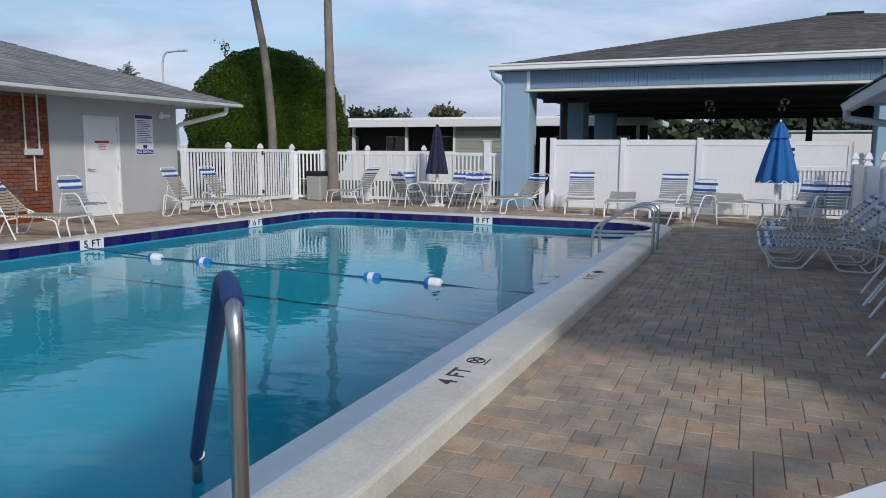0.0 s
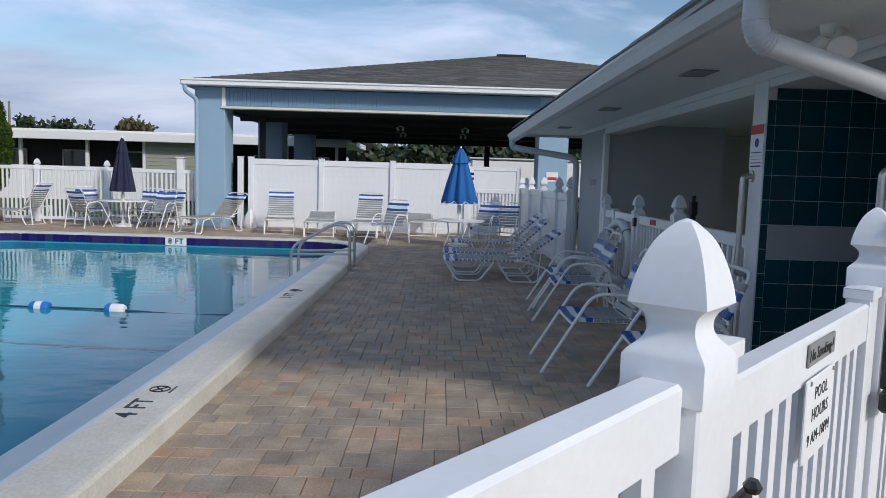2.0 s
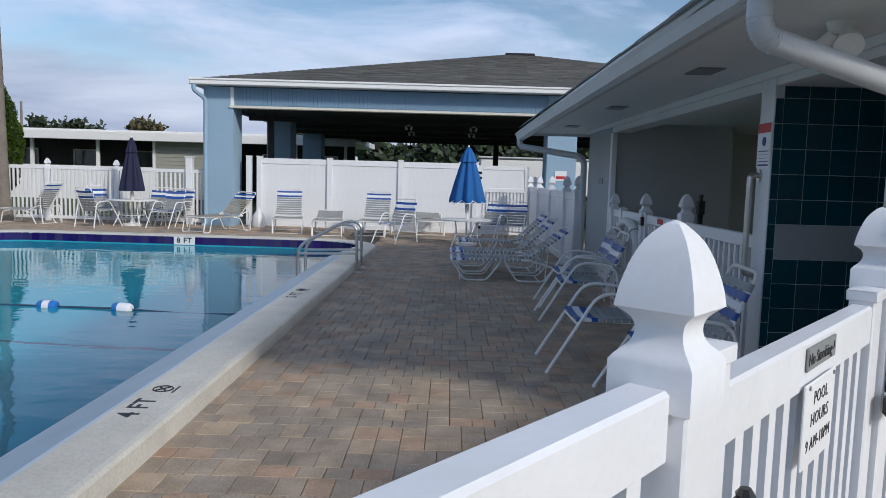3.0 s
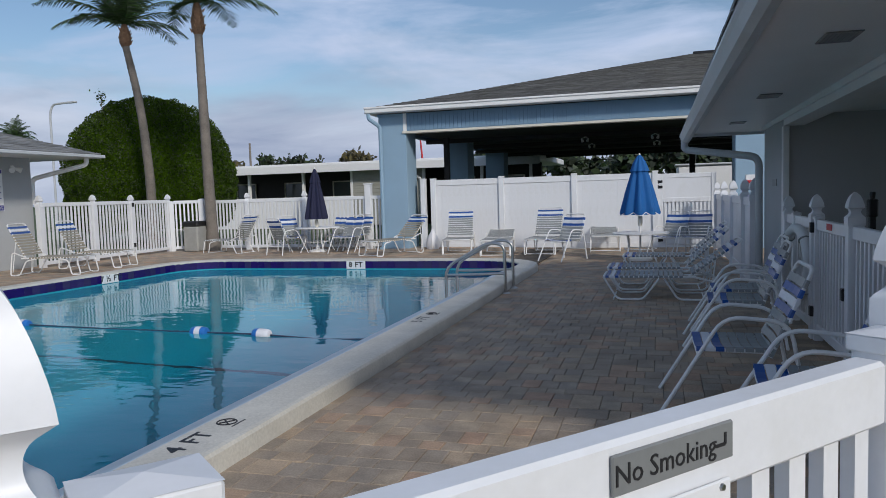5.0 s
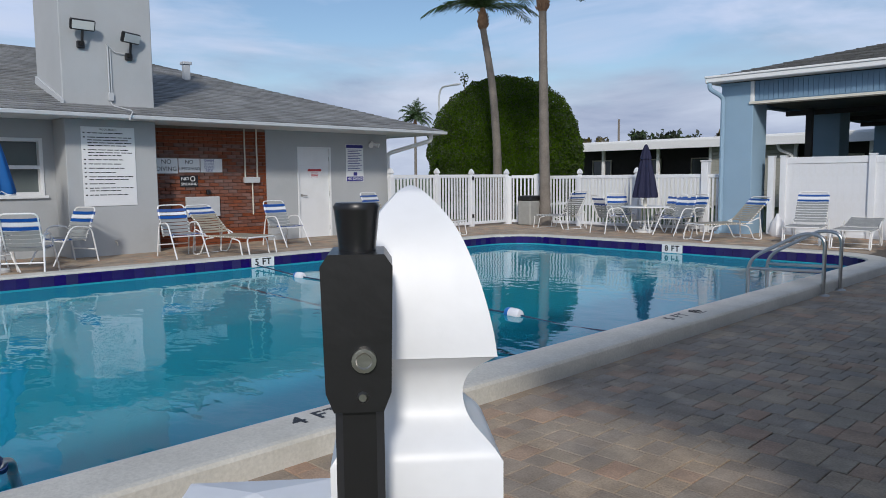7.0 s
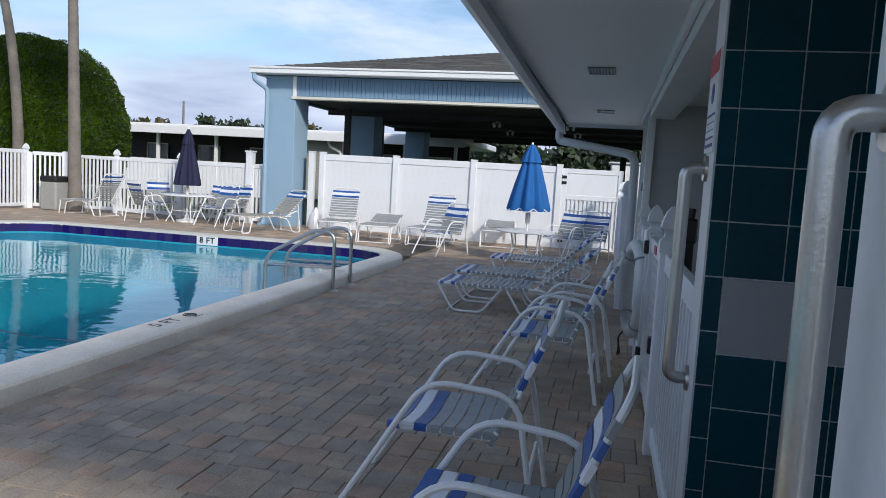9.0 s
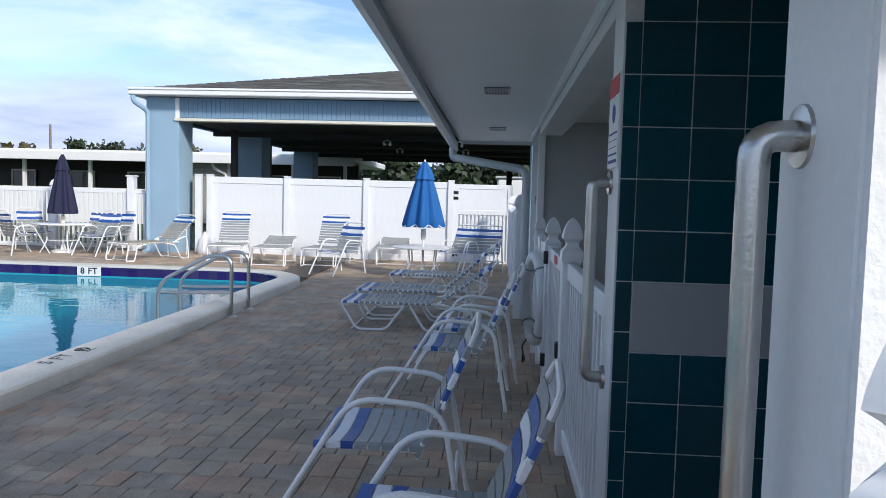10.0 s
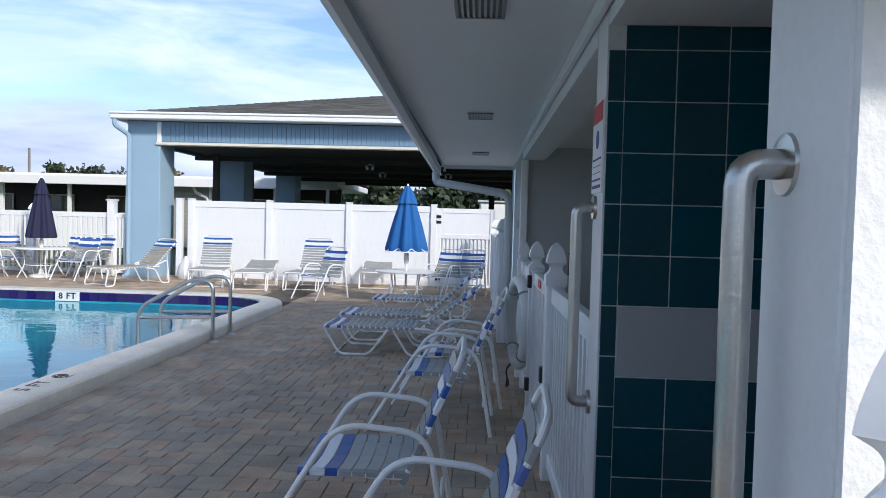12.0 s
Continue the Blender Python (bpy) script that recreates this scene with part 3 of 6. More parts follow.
# ---- pavilion ----
pav = thing("pavilion", "open pale blue pavilion with a hipped grey shingle roof", "pavilion", pose(-0.25, 0, -0.06))
for x, y in ((-5.33, 18.4), (2.9, 18.4), (10.4, 18.4), (-4.81, 22.4), (-5.0, 28.6), (-5.0, 34.4), (10.4, 34.6)):
    bm = bbox((x, y, -0.05), (x + 0.71, y + 0.75, 3.42), 0.012)
    box(bm, (x - 0.015, y - 0.015, 3.36), (x + 0.725, y + 0.765, 3.42), 0.004)
    part("column", bm, STUCCO_BLUE, pav, "blue stucco column")
for x, y, w in ((-4.40, 20.9, 0.14), (-4.95, 25.4, 0.14), (2.55, 34.8, 0.24)):
    part("post", bbox((x, y, -0.05), (x + w, y + w, 3.1), 0.006), NEAR_BLACK, pav, "dark steel post")
for nm, lo, hi in (("front_beam", (-4.62, 18.44, 2.99), (11.1, 18.60, 3.42)), ("side_beam", (-5.25, 18.6, 2.99), (-5.09, 35.2, 3.42)), ("rear_beam", (-5.09, 35.05, 2.99), (11.1, 35.2, 3.42)), ("end_beam", (10.95, 18.6, 2.99), (11.1, 35.05, 3.42))):
    bm = bbox(lo, hi)
    if nm == "front_beam":
        x = lo[0] + 0.02
        while x < hi[0] - 0.1:
            box(bm, (x, lo[1] - 0.012, lo[2] + 0.02), (x + 0.088, lo[1], hi[2]))
            x += 0.1
    part(nm, bm, SIDING_BLUE, pav, "blue vertical-board beam")
part("beam_trim", bbox((-4.70, 18.36, 2.93), (11.1, 18.62, 2.985), 0.004), TRIM_CREAM, pav, "cream trim under the beam")
part("corner_trim", bbox((-4.68, 18.38, 2.93), (-4.60, 18.43, 3.42), 0.004), WHITE_METAL, pav, "white corner trim")
# ceiling and joists share one even near-black brown
bm = bbox((-4.7, 18.62, 2.975), (10.95, 35.05, 3.0))
part("ceiling", bm, NEAR_BLACK, pav, "near-black ceiling boards")
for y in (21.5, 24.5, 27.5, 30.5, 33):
    part("joist", bbox((-5.09, y, 2.86), (10.95, y + 0.12, 2.974)), NEAR_BLACK, pav)
X0, X1, Y0, Y1, ZE, AX, AY, AZ = -5.48, 11.58, 18.12, 35.5, 3.55, 2.86, 26.8, 5.74
bm = B()
vs = [bm.verts.new(p) for p in ((X0, Y0, ZE), (X1, Y0, ZE), (X1, Y1, ZE), (X0, Y1, ZE), (AX, AY, AZ))]
for q in ((0, 1, 4), (1, 2, 4), (2, 3, 4), (3, 0, 4), (3, 2, 1, 0)):
    bm.faces.new([vs[i] for i in q])
roof = part("roof", bm, SHINGLE_DARK, pav, "weathered grey hip roof")
bm = B()
roof_courses(bm, (X0, Y0, ZE + 0.01), (X1, Y0, ZE + 0.01), (AX + 0.05, AY, AZ + 0.01), (AX - 0.05, AY, AZ + 0.01), 52, 0.45, 0.016)
roof_courses(bm, (X0, Y1, ZE + 0.01), (X0, Y0, ZE + 0.01), (AX, AY - 0.05, AZ + 0.01), (AX, AY + 0.05, AZ + 0.01), 52, 0.45, 0.016)
ob = part("shingles", bm, SHINGLE_DARK, roof)
ob["kind"] = "stuff"
part("ridge_vent", bbox((AX - 0.5, AY - 0.6, AZ - 0.14), (AX + 0.5, AY + 0.4, AZ - 0.045), 0.02), BLACK, roof, "dark roof vent")
bm = B()
for lo, hi in (((X0 - 0.06, Y0 - 0.10, ZE - 0.12), (X1, Y0, ZE + 0.015)), ((X0 - 0.10, Y0, ZE - 0.12), (X0, Y1, ZE + 0.015))):
    box(bm, lo, hi, 0.012)
box(bm, (X0 - 0.07, Y0 - 0.125, ZE - 0.02), (X1, Y0 - 0.09, ZE + 0.025), 0.008)
part("gutter", bm, WHITE_METAL, pav, "white eave gutter")
part("soffit", bbox((X0, Y0, ZE - 0.11), (X1, Y0 + 0.34, ZE - 0.085)), WHITE_PAINT, pav)
bm = tube(B(), [(-5.45, 18.06, 3.42), (-5.45, 18.06, 3.30), (-5.26, 18.33, 3.12), (-5.26, 18.33, 0.14), (-5.26, 18.15, 0.13)], 0.05, 8, fillet=0.1)
part("downspout", bm, STUCCO_BLUE, pav, "pale blue downspout", smooth=True)


def ceiling_lamp(x, y):
    o = thing("ceiling_lamp", "twin white spotlight on the dark pavilion ceiling", "lamp", pose(x, y, 2.80), "lamps under the pavilion")
    part("base", lathe(B(), [(0.035, -0.02), (0.04, 0.0)], 10), WHITE_METAL, o)
    for s in (-1, 1):
        hd = part("head", lathe(B(), [(0.04, -0.09), (0.036, -0.05), (0.02, 0.0), (0.01, 0.02)], 12, pose(0.09 * s, -0.05, -0.06, 35, 22 * s, 0)), WHITE_METAL, o, smooth=True)
        part("arm", tube(B(), [(0, 0, -0.02), (0.08 * s, -0.02, -0.04)], 0.01, 6), WHITE_METAL, o)
    return o


for x, y in ((-0.85, 21.56), (0.97, 21.56), (-0.93, 24.56), (1.0, 24.56)):
    ceiling_lamp(x, y)


def ceiling_fan(x, y):
    o = thing("ceiling_fan", "dark ceiling fan hanging at rest under the pavilion", "ceiling fan", pose(x, y, 2.915), "fans under the pavilion")
    part("rod", tube(B(), [(0, 0, 0), (0, 0, -0.38)], 0.014, 8), BLACK, o)
    part("motor", lathe(B(), [(0.05, -0.52), (0.12, -0.48), (0.12, -0.42), (0.04, -0.38)], 14), BLACK, o, smooth=True)
    for i in range(5):
        bm = box(B(), (0.1, -0.065, -0.462), (0.62, 0.065, -0.45), 0.004, pose(0, 0, 0, 0, 0, 72 * i + 14))
        part("blade", bm, NEAR_BLACK, o)


for x, y in ((-1.2, 29.0), (3.6, 29.0), (0.9, 32.0)):
    ceiling_fan(x, y)

# ---- house across the pool ----
HX = -11.95
house = thing("pool_house", "low grey stucco pool house with a hipped shingle roof", "house", pose(0, 0.05, -0.04))
bm = B()
box(bm, (HX - 0.2, 10.62, -0.05), (HX, 11.40, 2.44))
box(bm, (HX - 0.2, 11.40, 2.10), (HX, 12.30, 2.44))
box(bm, (HX - 0.2, 12.30, -0.05), (HX, 13.98, 2.44))
box(bm, (HX - 8, 13.78, -0.05), (HX - 0.2, 13.98, 2.44))
part("wall", bm, STUCCO_GREY, house, "smooth grey stucco wall")
bm = B()
box(bm, (HX - 0.2, -4, -0.05), (HX, 5.25, 2.44))
box(bm, (HX - 0.2, 5.25, -0.05), (HX, 6.28, 1.15))
box(bm, (HX - 0.2, 5.25, 2.12), (HX, 6.28, 2.44))
box(bm, (HX - 0.2, 6.28, -0.05), (HX, 6.6, 2.44))
part("wall", bm, STUCCO_GREY, house, "grey stucco wall with a window opening")
part("chimney_breast", bbox((HX, 6.46, -0.05), (-11.35, 8.0, 2.44), 0.01), STUCCO_GREY, house, "projecting grey stucco chimney breast")
brick_back = part("brick_wall", bbox((HX - 0.2, 8.0, -0.05), (HX - 0.03, 10.62, 2.44)), MORTAR, house, "panel of dark red brick")
EXL, EYL = -10.85, 14.85
RZ = 2.50
bm = B()
R0, R1 = Vector((-16.4, 9.3, 4.35)), Vector((-16.4, -6, 4.35))
pts = [(EXL, -6, RZ), (EXL, EYL, RZ), (-22, EYL, RZ), (-22, -6, RZ), R0, R1]
vs = [bm.verts.new(p) for p in pts]
for q in ((0, 1, 4, 5), (1, 2, 4), (2, 3, 5, 4), (3, 0, 5), (3, 2, 1, 0)):
    bm.faces.new([vs[i] for i in q])
hroof = part("roof", bm, SHINGLE, house, "grey shingle hip roof")
bm = B()
roof_courses(bm, (EXL, -6, RZ + 0.012), (EXL, EYL, RZ + 0.012), (-16.4, 9.3, 4.362), (-16.4, -6, 4.362), 42, 0.42, 0.016)
roof_courses(bm, (-22, EYL, RZ + 0.012), (EXL, EYL, RZ + 0.012), (-16.35, 9.3, 4.362), (-16.45, 9.3, 4.362), 42, 0.42, 0.016)
ob = part("shingles", bm, SHINGLE, hroof)
ob["kind"] = "stuff"
bm = B()
box(bm, (EXL - 0.02, -6, RZ - 0.075), (EXL + 0.07, EYL + 0.07, RZ - 0.005), 0.012)
box(bm, (-22, EYL - 0.02, RZ - 0.075), (EXL - 0.02, EYL + 0.07, RZ - 0.005), 0.012)
part("gutter", bm, GUTTER, house, "pale grey gutter along the eave")
part("soffit", bbox((-21.9, -6, RZ - 0.06), (EXL - 0.02, EYL - 0.02, RZ - 0.035)), SOFFIT, house)
chim = part("chimney", bbox((-12.6, 6.46, 2.44), (-11.35, 8.0, 5.4), 0.012), STUCCO_GREY, house, "tall square grey stucco chimney")
part("flashing", prism(B(), [(-11.30, 2.64), (-12.6, 3.10), (-12.6, 3.24), (-11.30, 2.74)], "y", 6.425, 6.46), GUTTER, chim)
part("flue", lathe(B(), [(0.14, 5.4), (0.14, 5.65), (0.2, 5.66), (0.2, 5.75)], 14, pose(-12, 7.2, 0)), BLACK, chim)
vp_ = part("vent_pipe", bbox((-14.38, 10.0, 3.5), (-14.24, 10.14, 4.0), 0.012), GUTTER, hroof, "square grey roof vent")
part("vent_cap", bbox((-14.41, 9.97, 3.99), (-14.21, 10.17, 4.06), 0.012), GUTTER, hroof)

door = part("door", bbox((HX - 0.09, 11.44, 0.06), (HX - 0.035, 12.26, 2.07), 0.004), WHITE_PAINT, house, "white flush metal door")
bm = B()
box(bm, (HX - 0.12, 11.40, 0.05), (HX + 0.012, 11.44, 2.10), 0.003)
box(bm, (HX - 0.12, 12.26, 0.05), (HX + 0.012, 12.30, 2.10), 0.003)
box(bm, (HX - 0.12, 11.44, 2.07), (HX + 0.012, 12.26, 2.10), 0.003)
part("door_frame", bm, WHITE_PAINT, house)
part("upper_panel", bbox((HX - 0.06, 11.44, 1.68), (HX - 0.028, 12.26, 2.07), 0.003), STUCCO_WHITE, door, "painted-over upper panel")
bm = tube(B(), [(HX - 0.035, 11.52, 1.03), (HX + 0.02, 11.52, 1.03), (HX + 0.025, 11.63, 1.03)], 0.011, 8, fillet=0.015)
lathe(bm, [(0.032, 0), (0.028, 0.012)], 12, pose(HX - 0.035, 11.52, 1.03, 0, 90, 0))
part("handle", bm, STEEL, door, "steel lever handle", smooth=True)
for z in (0.28, 1.06, 1.84):
    part("hinge", tube(B(), [(HX - 0.025, 12.262, z - 0.05), (HX - 0.025, 12.262, z + 0.05)], 0.011, 8), STEEL, door)
bm = prism(B(), [(11.68, 1.62), (12.06, 1.62), (12.02, 1.46), (11.87, 1.36), (11.72, 1.46)], "x", HX - 0.034, HX - 0.026)
notice = part("notice", bm, SIGN_WHITE, door, "white warning notice")
part("notice_band", bbox((HX - 0.026, 11.69, 1.56), (HX - 0.023, 12.05, 1.61)), INK_RED, notice)
for i in range(4):
    part("text_bar", bbox((HX - 0.026, 11.78, 1.43 + i * 0.03), (HX - 0.023, 11.96, 1.442 + i * 0.03)), INK_RED, notice)

win = part("window", bbox((HX - 0.13, 5.25, 1.15), (HX - 0.11, 6.28, 2.12)), GLASS_DARK, house, "grey window panes")
bm = B()
for lo, hi in (((5.25, 1.15), (5.31, 2.12)), ((6.22, 1.15), (6.28, 2.12)), ((5.31, 1.15), (6.22, 1.21)), ((5.31, 2.06), (6.22, 2.12)), ((5.31, 1.60), (6.22, 1.66))):
    box(bm, (HX - 0.115, lo[0], lo[1]), (HX + 0.02, hi[0], hi[1]), 0.004)
part("window_frame", bm, WHITE_PAINT, win, "white window frame")
part("window_sill", bbox((HX - 0.06, 5.2, 1.10), (HX + 0.05, 6.33, 1.15), 0.006), WHITE_PAINT, win)

o = thing("downspout", "white downspout slanting from the eave of the pool house", "downspout", None, "downspouts")
bm = tube(B(), [(-11.0, 14.62, 2.40), (-11.0, 14.62, 2.24), (-11.98, 14.08, 1.95), (-11.98, 14.08, 1.4)], 0.05, 8, fillet=0.12)
part("pipe", bm, WHITE_METAL, o, smooth=True)


# ---- fences ----
def finial(bm, w, z, m=None):
    """A gothic post cap over a square post of width w, whose collar begins at z."""
    rows = [(0.55, 0.0), (0.55, 0.060), (0.50, 0.068), (0.36, 0.085), (0.315, 0.103), (0.36, 0.120), (0.50, 0.134), (0.515, 0.138), (0.475, 0.165), (0.385, 0.200), (0.27, 0.228), (0.10, 0.250), (0.01, 0.256)]
    fine = []
    for (r0, h0), (r1, h1), (r2, h2), (r3, h3) in zip([rows[0]] + rows, rows, rows[1:], rows[2:] + [rows[-1]]):
        n = 1 if r1 == 0.55 else 4
        for i in range(n):
            t = i / n
            f = lambda a, b, c, d: 0.5 * (2 * b + (c - a) * t + (2 * a - 5 * b + 4 * c - d) * t * t + (3 * b - a - 3 * c + d) * t ** 3)
            fine.append((f(r0, r1, r2, r3), f(h0, h1, h2, h3)))
    rows = fine + [rows[-1]]
    rings = []
    k = w / 0.10
    for r, h in rows:
        ring = []
        for sx, sy in ((-1, -1), (1, -1), (1, 1), (-1, 1)):
            p = Vector((sx * r * w, sy * r * w, z + h * k * 0.9))
            ring.append(bm.verts.new(m @ p if m is not None else p))
        rings.append(ring)
    for a, c in zip(rings, rings[1:]):
        for j in range(4):
            bm.faces.new((a[j], a[(j + 1) % 4], c[(j + 1) % 4], c[j]))
    bm.faces.new(rings[0][::-1])
    bm.faces.new(rings[-1])
    return bm


def flat_cap(bm, w, z):
    h = w / 2 + 0.006
    box(bm, (-h, -h, z), (h, h, z + 0.022), 0.003)
    vs = [bm.verts.new(p) for p in ((-h, -h, z + 0.022), (h, -h, z + 0.022), (h, h, z + 0.022), (-h, h, z + 0.022), (0, 0, z + 0.04))]
    for i in range(4):
        bm.faces.new((vs[i], vs[(i + 1) % 4], vs[4]))
    return bm


def run_pose(p, q, z=0.0):
    """A pose at p whose x axis runs towards q."""
    return pose(p[0], p[1], z, 0, 0, math.degrees(math.atan2(q[1] - p[1], q[0] - p[0])))


def fence_post(o, s, w, top, cap="finial", off=0.0):
    if cap == "finial":
        z = top - 0.256 * 0.9 * w / 0.10
        bm = bbox((-w / 2, -w / 2, -0.09), (w / 2, w / 2, z + 0.004), 0.004)
        po = link_mesh("post", mesh_of("post", bm), VINYL, o, "", pose(s, off, 0))
        link_mesh("post_cap", mesh_of("post_cap", finial(B(), w, z), True), VINYL, po)
    else:
        bm = bbox((-w / 2, -w / 2, -0.09), (w / 2, w / 2, top - 0.03), 0.004)
        po = link_mesh("post", mesh_of("post", bm), VINYL, o, "", pose(s, off, 0))
        link_mesh("post_cap", mesh_of("post_cap", flat_cap(B(), w, top - 0.04)), VINYL, po)
    return po


def picket_panel(o, s0, s1, z0, z1, pw=0.038, pitch=0.098, rail=0.09, depth=0.05, name="picket"):
    part("rail", bbox((s0, -depth / 2, z1 - rail), (s1, depth / 2, z1), 0.006), VINYL, o)
    part("rail", bbox((s0, -depth / 2, z0), (s1, depth / 2, z0 + rail * 0.9), 0.006), VINYL, o)
    me = mesh_of(name, bbox((-pw / 2, -0.011, z0 + 0.05), (pw / 2, 0.011, z1 - 0.04)))
    k = max(2, round((s1 - s0) / pitch))
    for i in range(k):
        link_mesh(name, me, VINYL, o, "", pose(s0 + (i + 0.5) * (s1 - s0) / k, 0, 0))


FIN1, FIN2, FIN0, FIN5 = (0.655, 1.584), (1.495, 2.578), (-0.89, -0.245), (2.37, 3.615)
LIFT = 0.056   # the paving rises a little under this fence
o = thing("picket_fence", "white vinyl picket fence section with a gothic post cap", "fence", run_pose(FIN0, FIN1, LIFT))
L = math.dist(FIN0, FIN1)
fence_post(o, L, 0.102, 1.276)
fence_post(o, 0, 0.102, 1.276)
picket_panel(o, 0.051, L - 0.051, 0.06, 1.070, rail=0.095, depth=0.06)
o = thing("picket_fence", "short white vinyl picket section between gate post and wall", "fence", run_pose(FIN2, FIN5, LIFT))
L = math.dist(FIN2, FIN5)
fence_post(o, 0, 0.093, 1.276)
fence_post(o, L, 0.102, 1.276)
picket_panel(o, 0.051, L - 0.051, 0.06, 1.035, rail=0.095, depth=0.06)

gate = thing("gate", "closed white vinyl picket gate with two small signs", "gate", run_pose(FIN1, FIN2, LIFT))
for s, h in ((0.110, 1.078), (1.197, 1.050)):
    bm = bbox((s - 0.045, -0.03, 0.05), (s + 0.045, 0.03, h), 0.004)
    box(bm, (s - 0.05, -0.036, h - 0.007), (s + 0.05, 0.036, h + 0.020), 0.003)
    vs = [bm.verts.new((s + a, b, h + c)) for a, b, c in ((-0.05, -0.036, 0.020), (0.05, -0.036, 0.020), (0.05, 0.036, 0.020), (-0.05, 0.036, 0.020), (0, 0, 0.027))]
    for i in range(4):
        bm.faces.new((vs[i], vs[(i + 1) % 4], vs[4]))
    part("stile", bm, VINYL, gate)
picket_panel(gate, 0.145, 1.152, 0.07, 1.035, rail=0.098, depth=0.05, pitch=0.086)
for z in (0.825, 0.25):
    bm = bbox((0.03, -0.05, z - 0.04), (0.20, -0.036, z + 0.04), 0.004)
    tube(bm, [(0.066, -0.055, z - 0.055), (0.066, -0.055, z + 0.055)], 0.018, 10)
    lathe(bm, [(0.010, 0.0), (0.015, 0.010), (0.008, 0.02)], 8, pose(0.16, -0.06, z + 0.045))
    part("hinge", bm, BLACK, gate, "black gate hinge")
plate = part("plate", bbox((0.567, -0.031, 0.976), (0.773, -0.0255, 1.022), 0.002), SIGN_GREY, gate, "grey engraved no smoking plate")
lettering("No Smoking", 0.034, INK, plate, pose(0.654, -0.0315, 0.998, 90), depth=0.0006)
part("symbol", bbox((0.738, -0.0322, 0.994), (0.756, -0.031, 0.998)), INK, plate)
part("symbol", bbox((0.754, -0.0322, 0.996), (0.758, -0.031, 1.010)), INK, plate)
sg = part("sign", bbox((0.544, -0.037, 0.79), (0.760, -0.032, 0.956), 0.002), SIGN_WHITE, gate, "white enamel pool hours sign")
for i, (w, z) in enumerate((("POOL", 0.921), ("HOURS", 0.879), ("9 AM-10PM", 0.832))):
    lettering(w, 0.037 if i < 2 else 0.034, INK, sg, pose(0.652, -0.0375, z, 90), depth=0.0006, spread=1.08)
for s in (0.567, 0.742):
    part("screw", lathe(B(), [(0.005, 0), (0.004, 0.003)], 8, pose(s, -0.037, 0.948, 90)), STEEL, sg)

la = thing("gate_latch", "tall black magnetic pool gate latch with a key cylinder", "latch", run_pose(FIN1, FIN2, LIFT))
LS, LO = 1.270, -0.086
part("tube", bbox((LS - 0.0125, LO - 0.017, 0.76), (LS + 0.0125, LO + 0.017, 1.168), 0.004), BLACK, la)
bm = prism(B(), [(LS - 0.0125, 1.163), (LS + 0.0125, 1.163), (LS + 0.0165, 1.173), (LS + 0.018, 1.237), (LS + 0.014, 1.243), (LS - 0.014, 1.243), (LS - 0.018, 1.237), (LS - 0.0165, 1.173)], "y", LO - 0.022, LO + 0.022)
body = part("body", bm, BLACK, la)
part("knob", lathe(B(), [(0.0098, 1.242), (0.0098, 1.246), (0.0118, 1.264), (0.0122, 1.266), (0.0110, 1.268)], 14, pose(LS, LO, 0)), BLACK, la, "black pull knob", smooth=True)
part("key_cylinder", lathe(B(), [(0.0062, 0), (0.0062, 0.003), (0.0042, 0.0031), (0.0035, 0.0022)], 16, pose(LS + 0.003, LO - 0.022, 1.190, 90)), STEEL, body, "steel key cylinder", smooth=True)
part("screw", lathe(B(), [(0.003, 0), (0.002, 0.002)], 8, pose(LS + 0.002, LO - 0.022, 1.171, 90)), STEEL, body)
part("keeper", bbox((LS - 0.075, LO - 0.014, 0.752), (LS + 0.018, LO + 0.03, 0.808), 0.008), BLACK, la, "black latch keeper")
part("bracket", bbox((LS - 0.015, LO + 0.0121, 0.80), (LS + 0.012, -0.049, 1.10), 0.003), BLACK, la)

# breezeway fence
o = thing("picket_fence", "white vinyl picket fence across the shaded breezeway", "fence", run_pose((2.412, 5.82), (2.387, 9.75)))
for s, c in ((1.19, "finial"), (2.47, "finial"), (3.87, "finial"), (2.37, "flat"), (3.42, "flat")):
    fence_post(o, s, 0.102 if c == "finial" else 0.07, 1.315 - 0.02 * s if c == "finial" else 1.09, c)
for s0, s1 in ((-0.31, 1.14), (1.24, 2.33), (2.52, 3.36), (3.46, 3.83)):
    picket_panel(o, s0, s1, 0.07, 1.05, pitch=0.10)
for s, z in ((2.41, 0.98), (2.41, 0.25), (1.28, 0.55)):
    part("hinge", bbox((s - 0.03, 0.03, z - 0.045), (s + 0.03, 0.066, z + 0.045), 0.006), BLACK, o, "black hinge")
part("notice", bbox((1.75, 0.027, 0.985), (1.93, 0.031, 1.035)), INK_RED, o, "small red and white notice")
la2 = thing("gate_latch", "black gate latch on the breezeway fence", "latch", pose(2.48, 6.87, 0))
part("tube", bbox((-0.02, -0.02, 0.6), (0.02, 0.02, 1.16), 0.004), BLACK, la2)
part("body", bbox((-0.03, -0.034, 1.12), (0.03, 0.034, 1.24), 0.008), BLACK, la2)
part("knob", lathe(B(), [(0.015, 1.24), (0.02, 1.28), (0.018, 1.29)], 12), BLACK, la2)

